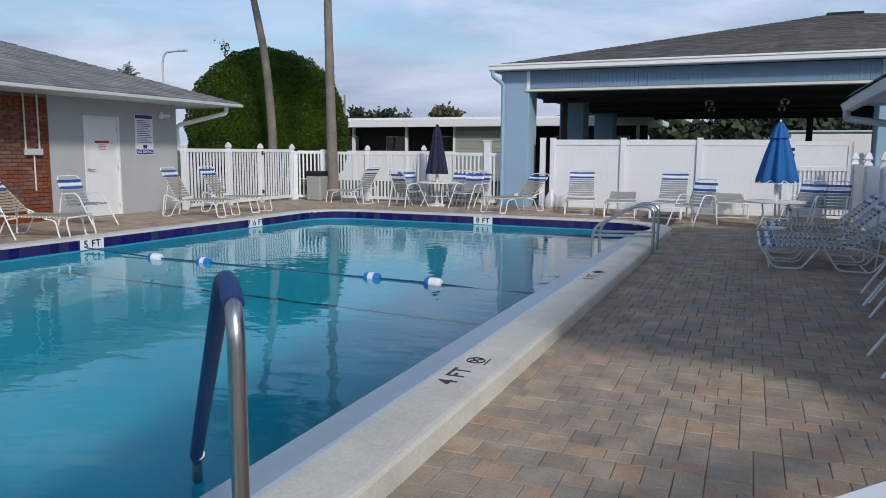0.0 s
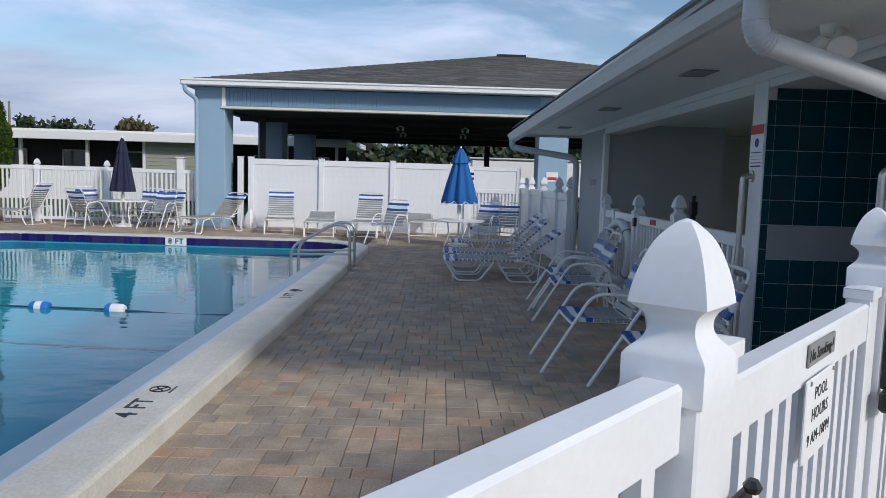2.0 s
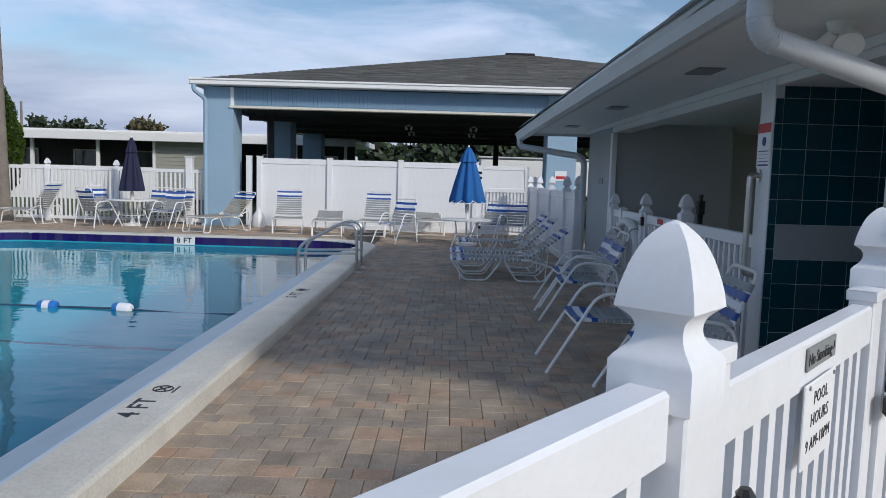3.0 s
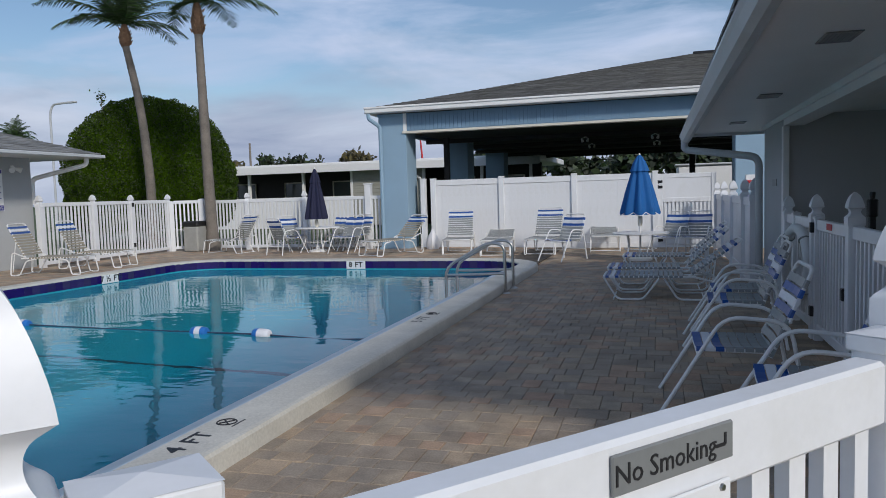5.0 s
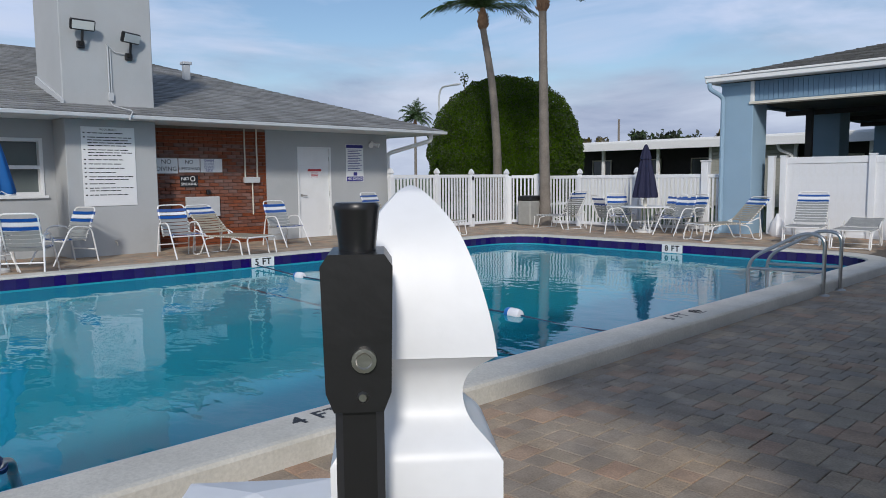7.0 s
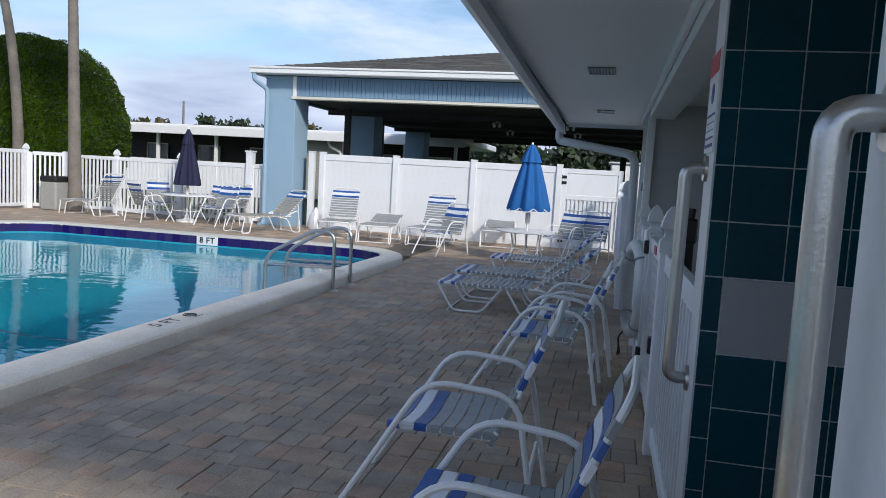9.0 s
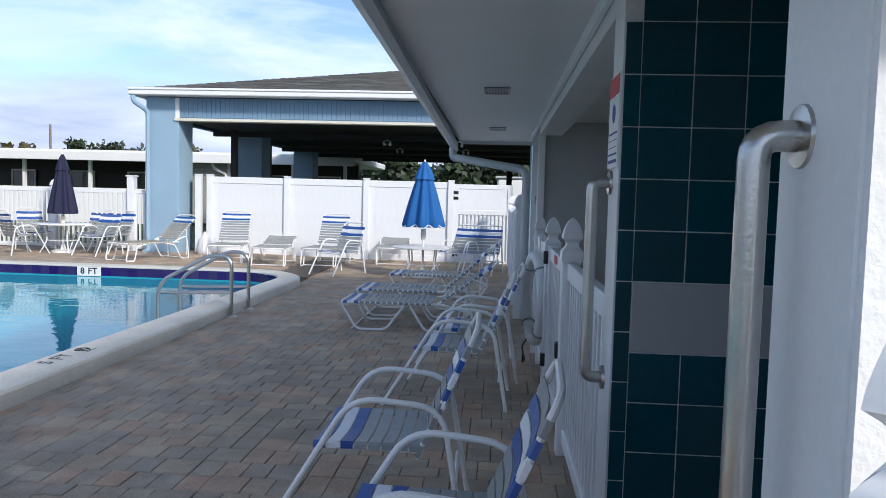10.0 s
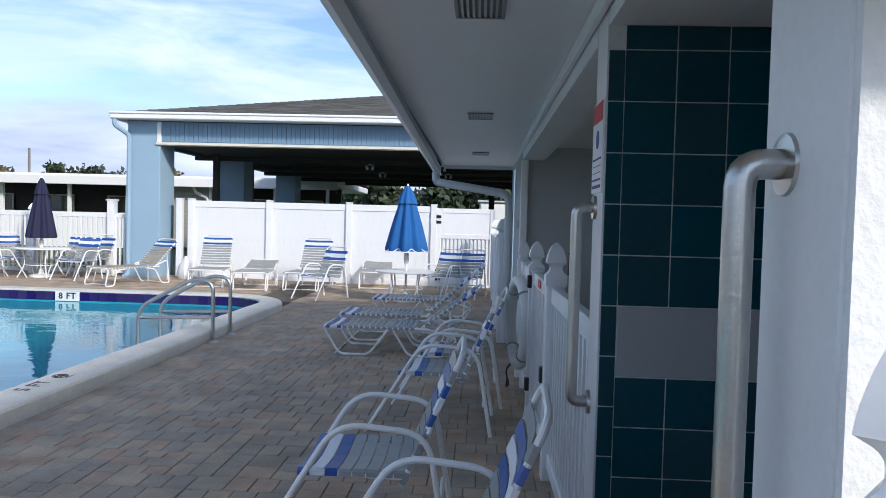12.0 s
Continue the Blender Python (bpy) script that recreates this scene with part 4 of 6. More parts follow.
# fence along the far end of the building
o = thing("privacy_fence", "low white vinyl privacy fence with gothic caps", "fence", run_pose((2.27, 11.60), (2.27, 18.8)))
for s in (0.0, 1.12, 2.92, 4.77, 6.62):
    fence_post(o, s, 0.127, 1.45)
for s0, s1 in ((0.063, 1.057), (1.183, 2.857), (2.983, 4.707), (4.833, 6.557)):
    part("rail", bbox((s0, -0.03, 1.08), (s1, 0.03, 1.20), 0.006), VINYL, o)
    part("rail", bbox((s0, -0.03, 0.05), (s1, 0.03, 0.17), 0.006), VINYL, o)
    k = round((s1 - s0) / 0.15)
    me = mesh_of("board", bbox((-0.5 * (s1 - s0) / k + 0.003, -0.012, 0.1), (0.5 * (s1 - s0) / k - 0.003, 0.012, 1.12), 0.003))
    for i in range(k):
        link_mesh("board", me, VINYL, o, "", pose(s0 + (i + 0.5) * (s1 - s0) / k, 0, 0))

# tall privacy fence
WY = 18.84
o = thing("privacy_fence", "tall white vinyl privacy fence with flat capped posts", "fence", pose(0, WY, -0.085))
xs = [-4.60, -4.34, -2.61, -0.86, 0.98]
for i, x in enumerate(xs):
    bm = bbox((x - 0.063, -0.063, -0.03), (x + 0.063, 0.063, 1.84), 0.005)
    box(bm, (x - 0.07, -0.07, 1.815), (x + 0.07, 0.07, 1.845), 0.004)
    part("post", bm, VINYL, o)
for x0, x1 in zip(xs[1:], xs[2:]):
    part("rail", bbox((x0 + 0.063, -0.03, 1.66), (x1 - 0.063, 0.03, 1.80), 0.006), VINYL, o)
    part("rail", bbox((x0 + 0.063, -0.03, 0.06), (x1 - 0.063, 0.03, 0.21), 0.006), VINYL, o)
    k = 11
    w = (x1 - x0 - 0.126) / k
    me = mesh_of("board", bbox((-w / 2 + 0.0005, -0.014, 0.2), (w / 2 - 0.0005, 0.014, 1.67), 0.0012))
    for i in range(k):
        link_mesh("board", me, VINYL, o, "", pose(x0 + 0.063 + (i + 0.5) * w, 0, 0))

o = thing("gate", "white vinyl gate with a solid top and pickets below", "gate", pose(1.04, WY, -0.12))
for x in (0.05, 1.20):
    part("stile", bbox((x - 0.05, -0.035, 0.06), (x + 0.05, 0.035, 1.80), 0.004), VINYL, o)
part("top_panel", bbox((0.10, -0.016, 1.20), (1.15, 0.016, 1.72), 0.003), VINYL, o)
for z0, z1 in ((1.70, 1.80), (1.15, 1.25), (0.07, 0.17)):
    part("rail", bbox((0.10, -0.03, z0), (1.15, 0.03, z1), 0.005), VINYL, o)
me = mesh_of("picket", bbox((-0.022, -0.012, 0.15), (0.022, 0.012, 1.17)))
for i in range(12):
    link_mesh("picket", me, VINYL, o, "", pose(0.16 + i * 0.085, -0.006, 0))
part("backing", bbox((0.10, 0.013, 0.15), (1.15, 0.018, 1.17)), VINYL, o)
for z in (1.62, 1.50, 0.45, 0.28):
    bm = bbox((-0.05, -0.05, z - 0.03), (0.10, -0.036, z + 0.03), 0.003)
    tube(bm, [(0.0, -0.05, z - 0.04), (0.0, -0.05, z + 0.04)], 0.015, 8)
    part("hinge", bm, BLACK, o, "black strap hinge")
o = thing("privacy_fence", "white vinyl fence return with gothic caps beside the gate", "fence", pose(2.45, WY, -0.04))
fence_post(o, 0.0, 0.127, 1.48)
fence_post(o, 0.36, 0.127, 1.48)
part("panel", bbox((0.06, -0.02, 0.06), (0.30, 0.02, 1.2), 0.004), VINYL, o)
sgn = tagged(part("notice", bbox((2.86, 18.385, 1.36), (3.14, 18.398, 1.59), 0.002), SIGN_WHITE), "white and red notice on the blue column", "sign")
part("band", bbox((2.89, 18.382, 1.40), (3.11, 18.385, 1.47)), INK_RED, sgn)

# fence beside the pool house and along the far side
def slat_fence(p, q, posts, gates, top, label):
    o = thing("picket_fence", label, "fence", run_pose(p, q, 0.03))
    for s, t, c in posts:
        fence_post(o, s, 0.115, t, c)
    ss = [s for s, t, c in posts]
    for s0, s1 in zip(ss, ss[1:]):
        picket_panel(o, s0 + 0.057, s1 - 0.057, 0.07, top, pw=0.045, pitch=0.108, rail=0.085)
    for s in gates:
        for z in (0.3, top - 0.1):
            part("hinge", bbox((s - 0.04, -0.08, z - 0.05), (s + 0.03, -0.058, z + 0.05), 0.004), BLACK, o, "black gate hinge")
    return o


slat_fence((-11.55, 13.80), (-11.55, 18.5), [(0.0, 1.565, "finial"), (1.54, 1.565, "finial"), (2.82, 1.55, "finial"), (4.26, 1.55, "finial")], [2.82], 1.40, "white vinyl picket fence with gothic caps beside the pool house")
o = slat_fence((-11.50, 18.04), (-10.83, 18.5), [(0.06, 1.36, "flat"), (0.80, 1.41, "flat")], [], 1.37, "short diagonal white picket fence panel")
slat_fence((-10.83, 18.5), (-5.42, 18.5), [(0.06, 1.41, "flat"), (1.42, 1.53, "finial"), (3.10, 1.53, "finial"), (4.86, 1.53, "finial"), (5.36, 1.40, "flat")], [], 1.35, "white vinyl picket fence along the far deck")
bm = bbox((-6.03, 18.42, 0.02), (-5.87, 18.58, 1.66), 0.006)
box(bm, (-6.05, 18.40, 1.66), (-5.85, 18.60, 1.69), 0.004)
tagged(part("fence_post", bm, VINYL), "stout white vinyl post at the end of the fence", "post")


# ---- furniture ----
def strap(o, a, b, w, d, material, slack=0.01):
    """A vinyl strap from tube a to tube b, as wide as w along the direction d."""
    a, b, d = Vector(a), Vector(b), Vector(d).normalized()
    u = (b - a).normalized()
    n = u.cross(d).normalized()
    if n.z < -0.2:
        n = -n
    bm = B()
    r = 0.0165
    sec = []
    k = 4
    line = [a - u * r * 0.9 - n * r * 0.6, a - u * r * 0.8 + n * r * 0.5, a + n * r]
    line += [a.lerp(b, i / k) + n * (r - slack * math.sin(math.pi * i / k)) for i in range(1, k)]
    line += [b + n * r, b + u * r * 0.8 + n * r * 0.5, b + u * r * 0.9 - n * r * 0.6]
    ins = [p - (n * 0.004) for p in line]
    ins[0], ins[1], ins[-1], ins[-2] = line[0] + u * 0.004, line[1] + u * 0.003 - n * 0.003, line[-1] - u * 0.004, line[-2] - u * 0.003 - n * 0.003
    rings = []
    for p, q in zip(line, ins):
        rings.append([bm.verts.new(c) for c in (p - d * w / 2, p + d * w / 2, q + d * w / 2, q - d * w / 2)])
    for r0, r1 in zip(rings, rings[1:]):
        for j in range(4):
            bm.faces.new((r0[j], r0[(j + 1) % 4], r1[(j + 1) % 4], r1[j]))
    bm.faces.new(rings[0][::-1])
    bm.faces.new(rings[-1])
    return part("strap", bm, material, o)


def arm_chair(label, base, scheme, top=0.87):
    """A tubular patio chair that faces +y."""
    o = thing("patio_chair", label, "chair")
    W = 0.265
    for s in (-W, W):
        bm = tube(B(), [(s * 1.04, 0.42, 0.0), (s, 0.06, 0.59), (s, -0.30, 0.56), (s * 1.04, -0.40, 0.0)], 0.0125, 8, fillet=0.11)
        part("side_frame", bm, WHITE_METAL, o, smooth=True)
    bx, by = W - 0.03, W - 0.03
    bm = tube(B(), [(-bx, -0.20, 0.345), (-bx, -0.43, top), (bx, -0.43, top), (bx, -0.20, 0.345)], 0.0125, 8, fillet=0.08)
    part("back_frame", bm, WHITE_METAL, o, smooth=True)
    for s in (-bx, bx):
        part("seat_rail", tube(B(), [(s, 0.205, 0.385), (s, -0.22, 0.375)], 0.0125, 8), WHITE_METAL, o, smooth=True)
    part("front_bar", tube(B(), [(-W, 0.205, 0.36), (W, 0.205, 0.36)], 0.011, 8), WHITE_METAL, o, smooth=True)
    part("rear_bar", tube(B(), [(-W, -0.35, 0.20), (W, -0.35, 0.20)], 0.011, 8), WHITE_METAL, o, smooth=True)
    for s in (-1, 1):
        part("bracket", tube(B(), [(s * bx, -0.31, 0.585), (s * W, -0.30, 0.555)], 0.01, 6), WHITE_METAL, o)
    dirb = Vector((0, -0.23, top - 0.345)).normalized()
    long = math.hypot(0.23, top - 0.345) - 0.10
    for i in range(8):
        c = scheme[i] if i < len(scheme) else base
        p = Vector((0, -0.20, 0.345)) + dirb * (long - i * (long - 0.03) / 7)
        strap(o, (-bx, p.y, p.z), (bx, p.y, p.z), 0.051, dirb, c, 0.016)
    for i in range(8):
        y = 0.19 - i * 0.055
        c = (STRAP_BLUE if i in (0, 2) else (STRAP_WHITE if i == 1 else base)) if scheme else base
        strap(o, (-bx, y, 0.385), (bx, y, 0.385), 0.049, (0, 1, 0), c, 0.022)
    return o


def lounger(label, base, scheme, back, foot_scheme=(), seat=1.12, rise=0.33, sled=False):
    """A tubular chaise longue: foot end at the origin, head towards +y; back: the angle of its backrest."""
    o = thing("sun_lounger", label, "sun lounger")
    W = 0.30
    ca, sa = math.cos(radians(back)), math.sin(radians(back))
    bl = 0.74
    bm = B()
    tube(bm, [(-W, seat + 0.05, rise), (-W, 0.0, rise), (W, 0.0, rise), (W, seat + 0.05, rise)], 0.0135, 8, fillet=0.06)
    part("seat_frame", bm, WHITE_METAL, o, smooth=True)
    h = Vector((0, seat - 0.02, rise))
    e = Vector((0, ca * bl, sa * bl))
    bm = tube(B(), [(-W + 0.03, h.y, h.z), (-W + 0.03, h.y + e.y, h.z + e.z), (W - 0.03, h.y + e.y, h.z + e.z), (W - 0.03, h.y, h.z)], 0.0135, 8, fillet=0.07)
    part("back_frame", bm, WHITE_METAL, o, smooth=True)
    for s in (-W - 0.012, W + 0.012):
        if sled:
            loops = [[(s, 0.02, rise - 0.02), (s, 0.04, rise - 0.06), (s, -0.02, 0.0), (s, 0.16, 0.0), (s, 0.22, rise - 0.05), (s, 0.40, rise - 0.02)],
                     [(s, seat - 0.25, rise - 0.02), (s, seat - 0.05, rise - 0.05), (s, seat + 0.10, 0.0), (s, seat + 0.28, 0.0), (s, seat + 0.22, rise + 0.12), (s, seat - 0.05, rise + 0.02)]]
        else:
            loops = [[(s, 0.0, rise), (s, 0.17, 0.012), (s, 0.47, 0.012), (s, 0.66, rise - 0.02)], [(s, seat - 0.30, rise - 0.02), (s, seat - 0.14, 0.012), (s, seat + 0.22, 0.012), (s, seat + 0.36, 0.20), (s, seat + 0.05, rise)]]
        for lp in loops:
            part("leg", tube(B(), lp, 0.0125, 8, fillet=0.06), WHITE_METAL, o, smooth=True)
    for y in (0.12, seat + 0.16):
        part("cross_bar", tube(B(), [(-W - 0.012, y, 0.014), (W + 0.012, y, 0.014)], 0.010, 6), WHITE_METAL, o, smooth=True)
    for s in (-1, 1):
        part("brace", tube(B(), [(s * (W - 0.03), seat + ca * 0.35, rise + sa * 0.35), (s * W, seat + 0.24, 0.06)], 0.008, 6), WHITE_METAL, o, smooth=True)
    k = int((seat - 0.06) / 0.058)
    for i in range(k):
        c = foot_scheme[i] if i < len(foot_scheme) else base
        strap(o, (-W, 0.045 + i * 0.058, rise), (W, 0.045 + i * 0.058, rise), 0.041, (0, 1, 0), c)
    u = e.normalized()
    for i in range(11):
        c = scheme[i] if i < len(scheme) else base
        p = h + u * (bl - 0.085 - i * 0.058)
        strap(o, (-W + 0.03, p.y, p.z), (W - 0.03, p.y, p.z), 0.041, u, c)
    return o


def place(ob, items, z=0.0):
    """The thing at the first place, copies at the others; items: x, y, turn."""
    x, y, a = items[0]
    ob.matrix_basis = pose(x, y, z, 0, 0, a)
    return [ob] + [copy_thing(ob, pose(x, y, z, 0, 0, a)) for x, y, a in items[1:]]


BWB = [STRAP_BLUE, STRAP_WHITE, STRAP_BLUE]
GB = [STRAP_GREY, STRAP_BLUE, STRAP_WHITE, STRAP_BLUE]
c = arm_chair("white tubular patio chair with grey, blue and white straps", STRAP_GREY, GB)
tagged(c, group="strap chairs along the breezeway")
place(c, [(1.77, 5.19, 87), (1.505, 6.09, 91), (1.70, 8.02, 88), (1.78, 8.75, 90)])
c = arm_chair("white patio chair with blue and white straps at a table", STRAP_GREY, BWB)
tagged(c, group="chairs round the navy umbrella table")
place(c, [(-7.45, 16.95, -20), (-6.05, 17.3, 170), (-6.62, 18.1, 180), (-6.1, 17.95, 165), (-7.8, 17.95, 230)], 0.05)
c = arm_chair("white patio chair with blue straps beside the brick panel", STRAP_GREY, BWB)
tagged(c, group="chairs by the brick wall")
place(c, [(-10.15, 7.90, -92), (-10.60, 10.25, -88)], 0.05)
c = arm_chair("white patio chair with blue straps at the blue umbrella table", STRAP_GREY, BWB)
tagged(c, group="chairs round the blue umbrella tables")
place(c, [(1.25, 16.7, 150), (1.75, 16.6, 165)], 0.0)
place(copy_thing(c, pose(0, 0, 0)), [(-0.72, 15.45, 150)], 0.03)
place(copy_thing(c, pose(0, 0, 0)), [(-9.45, 5.35, 60), (-10.7, 6.2, -160), (-10.8, 4.4, -60)], 0.05)

l1 = lounger("white chaise longue with grey straps, head raised, beside the shaded wall", STRAP_GREY, [STRAP_BLUE, STRAP_WHITE, STRAP_BLUE], 36, [STRAP_BLUE, STRAP_WHITE, STRAP_BLUE], seat=1.02, rise=0.285)
tagged(l1, group="loungers beside the building")
place(l1, [(0.41, 10.75, -90)])
l2 = lounger("white chaise longue with grey straps and a steeply raised back", STRAP_GREY, [STRAP_BLUE, STRAP_WHITE, STRAP_BLUE], 43, [STRAP_BLUE, STRAP_WHITE, STRAP_BLUE], seat=1.02, rise=0.30)
tagged(l2, group="loungers beside the building")
place(l2, [(0.40, 11.65, -90), (0.52, 13.4, -90)])
l3 = lounger("white chaise longue with tan straps and a blue and white headrest", STRAP_TAN, [STRAP_BLUE, STRAP_WHITE, STRAP_BLUE], 44, seat=1.1, sled=True)
tagged(l3, group="tan loungers")
place(l3, [(-5.05, 16.15, -28), (-9.15, 8.85, 104)], 0.05)
l4 = lounger("white chaise longue with grey straps standing before the white fence", STRAP_GREY, [STRAP_BLUE, STRAP_WHITE, STRAP_BLUE], 58, seat=0.98, sled=True)
tagged(l4, group="loungers along the white fence")
place(l4, [(-3.15, 16.55, 10), (-1.35, 16.5, -3), (-10.0, 17.7, -100)], 0.035)
l5 = lounger("white chaise longue with grey straps and its back laid low", STRAP_GREY, [], 12, seat=0.98, sled=True)
tagged(l5, group="loungers along the white fence")
place(l5, [(-2.25, 16.3, 6), (-0.05, 17.3, 5)], 0.03)
l6 = lounger("white chaise longue with tan straps and a steep back", STRAP_TAN, [STRAP_BLUE, STRAP_WHITE, STRAP_BLUE], 62, seat=1.1, sled=True)
tagged(l6, group="tan loungers")
place(l6, [(-9.50, 12.85, 102), (-9.60, 14.1, 100)], 0.05)


def patio_table(x, y, z, h, r, label):
    o = thing("patio_table", label, "table", pose(x, y, z))
    part("tabletop", lathe(B(), [(r - 0.02, h - 0.03), (r, h - 0.022), (r, h - 0.004), (r - 0.008, h)], 32), WHITE_METAL, o, "white round top", smooth=True)
    for i in range(4):
        a = radians(45 + 90 * i)
        cx, cy = math.cos(a), math.sin(a)
        part("leg", tube(B(), [(cx * r * 0.8, cy * r * 0.8, 0), (cx * r * 0.52, cy * r * 0.52, h * 0.45), (cx * r * 0.62, cy * r * 0.62, h - 0.03)], 0.013, 8, fillet=0.12), WHITE_METAL, o, smooth=True)
    bm = tube(B(), [(math.cos(radians(a)) * r * 0.56, math.sin(radians(a)) * r * 0.56, h * 0.42) for a in range(0, 360, 20)], 0.009, 6, closed=True)
    part("ring", bm, WHITE_METAL, o, smooth=True)
    return o


def umbrella(x, y, z, tip, low, r, canvas, label, trim=None):
    o = thing("patio_umbrella", label, "umbrella", pose(x, y, z))
    part("pole", tube(B(), [(0, 0, 0.0), (0, 0, tip - 0.05)], 0.019, 10), WHITE_METAL, o, smooth=True)
    H = tip - low
    prof = [(r * 0.97, low), (r, low + 0.03 * H), (r * 0.93, low + 0.12 * H), (r * 0.72, low + 0.38 * H), (r * 0.48, low + 0.64 * H), (r * 0.22, low + 0.88 * H), (0.025, low + 0.98 * H), (0.012, tip - 0.015)]
    can = part("canopy", lathe(B(), prof, 96, pleat=0.13, pleats=8), canvas, o, "furled canvas canopy", smooth=True)
    cap = [(r * 0.50, low + 0.72 * H), (r * 0.46, low + 0.745 * H), (r * 0.33, low + 0.86 * H), (r * 0.15, low + 0.96 * H), (0.02, tip - 0.012)]
    part("vent_cap", lathe(B(), cap, 64, pleat=0.10, pleats=8), canvas, can, "small upper tier of canvas", smooth=True)
    part("finial", lathe(B(), [(0.016, tip - 0.03), (0.02, tip), (0.012, tip + 0.025)], 10), WHITE_METAL, o)
    if trim:
        pts = []
        for i in range(96):
            a = 2 * math.pi * i / 96
            rr = r * 0.985 * (1 + 0.13 * math.cos(8 * a))
            pts.append((rr * math.cos(a), rr * math.sin(a), low - 0.012 + 0.055 * (0.5 - 0.5 * math.cos(8 * a)) ** 2))
        part("trim", tube(B(), pts, 0.009, 5, closed=True), trim, can, "white scalloped edging")
    part("base", lathe(B(), [(0.22, 0.0), (0.22, 0.04), (0.06, 0.07), (0.03, 0.16)], 20), WHITE_METAL, o, smooth=True)
    part("hub", lathe(B(), [(0.035, low - 0.22), (0.045, low - 0.16), (0.045, low - 0.06), (0.02, low)], 10), TRIM_CREAM, o)
    return o


patio_table(-6.97, 17.6, 0.05, 0.60, 0.55, "round white patio table under the navy umbrella")
umbrella(-6.97, 17.6, 0.05, 2.03, 0.80, 0.265, CANVAS_NAVY, "furled navy canvas umbrella standing through a table")
patio_table(0.72, 15.66, 0.0, 0.53, 0.53, "round white patio table under the blue umbrella")
umbrella(0.72, 15.66, 0.0, 2.0, 0.87, 0.335, CANVAS_BLUE, "furled bright blue umbrella with white scalloped edging", STRAP_WHITE)
patio_table(-10.15, 5.05, 0.05, 0.62, 0.5, "round white patio table before the pool house window")
umbrella(-10.15, 5.05, 0.05, 2.4, 1.12, 0.33, CANVAS_BLUE, "furled bright blue umbrella before the pool house", STRAP_WHITE)

o = thing("litter_bin", "square pebble-grey litter bin with a dark lid", "bin", pose(-10.72, 18.02, 0.05))
part("shell", bbox((-0.22, -0.22, 0.0), (0.22, 0.22, 0.66), 0.03), CAN, o)
part("lid", bbox((-0.23, -0.23, 0.66), (0.23, 0.23, 0.80), 0.03), BLACK, o, "dark open-sided lid")
o = thing("litter_bag", "white bag lying by the fence", "bag", pose(-4.2, 18.2, 0.03))
part("body", lathe(B(), [(0.12, 0.0), (0.17, 0.1), (0.13, 0.3), (0.05, 0.42), (0.02, 0.5)], 14, pleat=0.08, pleats=5), STRAP_WHITE, o, smooth=True)

# ---- rails and pool things ----
o = thing("hand_rail", "bent stainless pool rail with a blue fabric sleeve", "hand rail")
P = [(-1.0, 2.17, 0.0), (-1.0, 2.17, 0.985), (-1.17, 2.34, 1.04), (-2.04, 3.16, -0.02), (-2.06, 3.20, -0.25)]
ps = rounded([Vector(p) for p in P], 0.16, 8)
cut = min(range(len(ps)), key=lambda i: (ps[i] - Vector((-1.05, 2.225, 0.99))).length)
part("steel_pipe", tube(B(), ps[:cut + 2], 0.0245, 16), STEEL, o, smooth=True)
blue = ps[cut:-6]
part("sleeve", tube(B(), blue + [Vector((-1.99, 3.13, 0.02))], 0.0295, 16), BLUE_SLEEVE, o, "blue fabric sleeve", smooth=True)
part("sleeve_cuff", tube(B(), [ps[cut - 1], ps[cut + 1]], 0.0315, 16), BLUE_SLEEVE, o, smooth=True)
part("lower_pipe", tube(B(), [(-1.98, 3.12, 0.03), (-2.06, 3.19, 0.0), (-2.09, 3.22, -0.3)], 0.0245, 12, fillet=0.04), STEEL, o, smooth=True)
part("flange", lathe(B(), [(0.055, 0.0), (0.05, 0.015), (0.03, 0.022)], 18, pose(-1.0, 2.17, 0)), STEEL, o, smooth=True)

o = thing("grab_rails", "pair of bent stainless grab rails with cross bars", "grab rail")
for y in (10.93, 11.49):
    part("rail", tube(B(), [(-0.925, y, 0.0), (-0.925, y, 0.66), (-1.15, y, 0.69), (-1.74, y - 0.05, 0.36), (-1.745, y - 0.05, -0.35)], 0.021, 12, fillet=0.15), STEEL, o, smooth=True)
    part("cross_bar", tube(B(), [(-0.925, y, 0.27), (-1.742, y - 0.05, 0.25)], 0.018, 10), STEEL, o, smooth=True)
    part("flange", lathe(B(), [(0.07, 0.0), (0.06, 0.012), (0.03, 0.02)], 16, pose(-0.925, y, 0)), STEEL, o, smooth=True)
part("tread", bbox((-1.77, 10.92, -0.30), (-1.70, 11.42, -0.27), 0.006), STEEL, o)

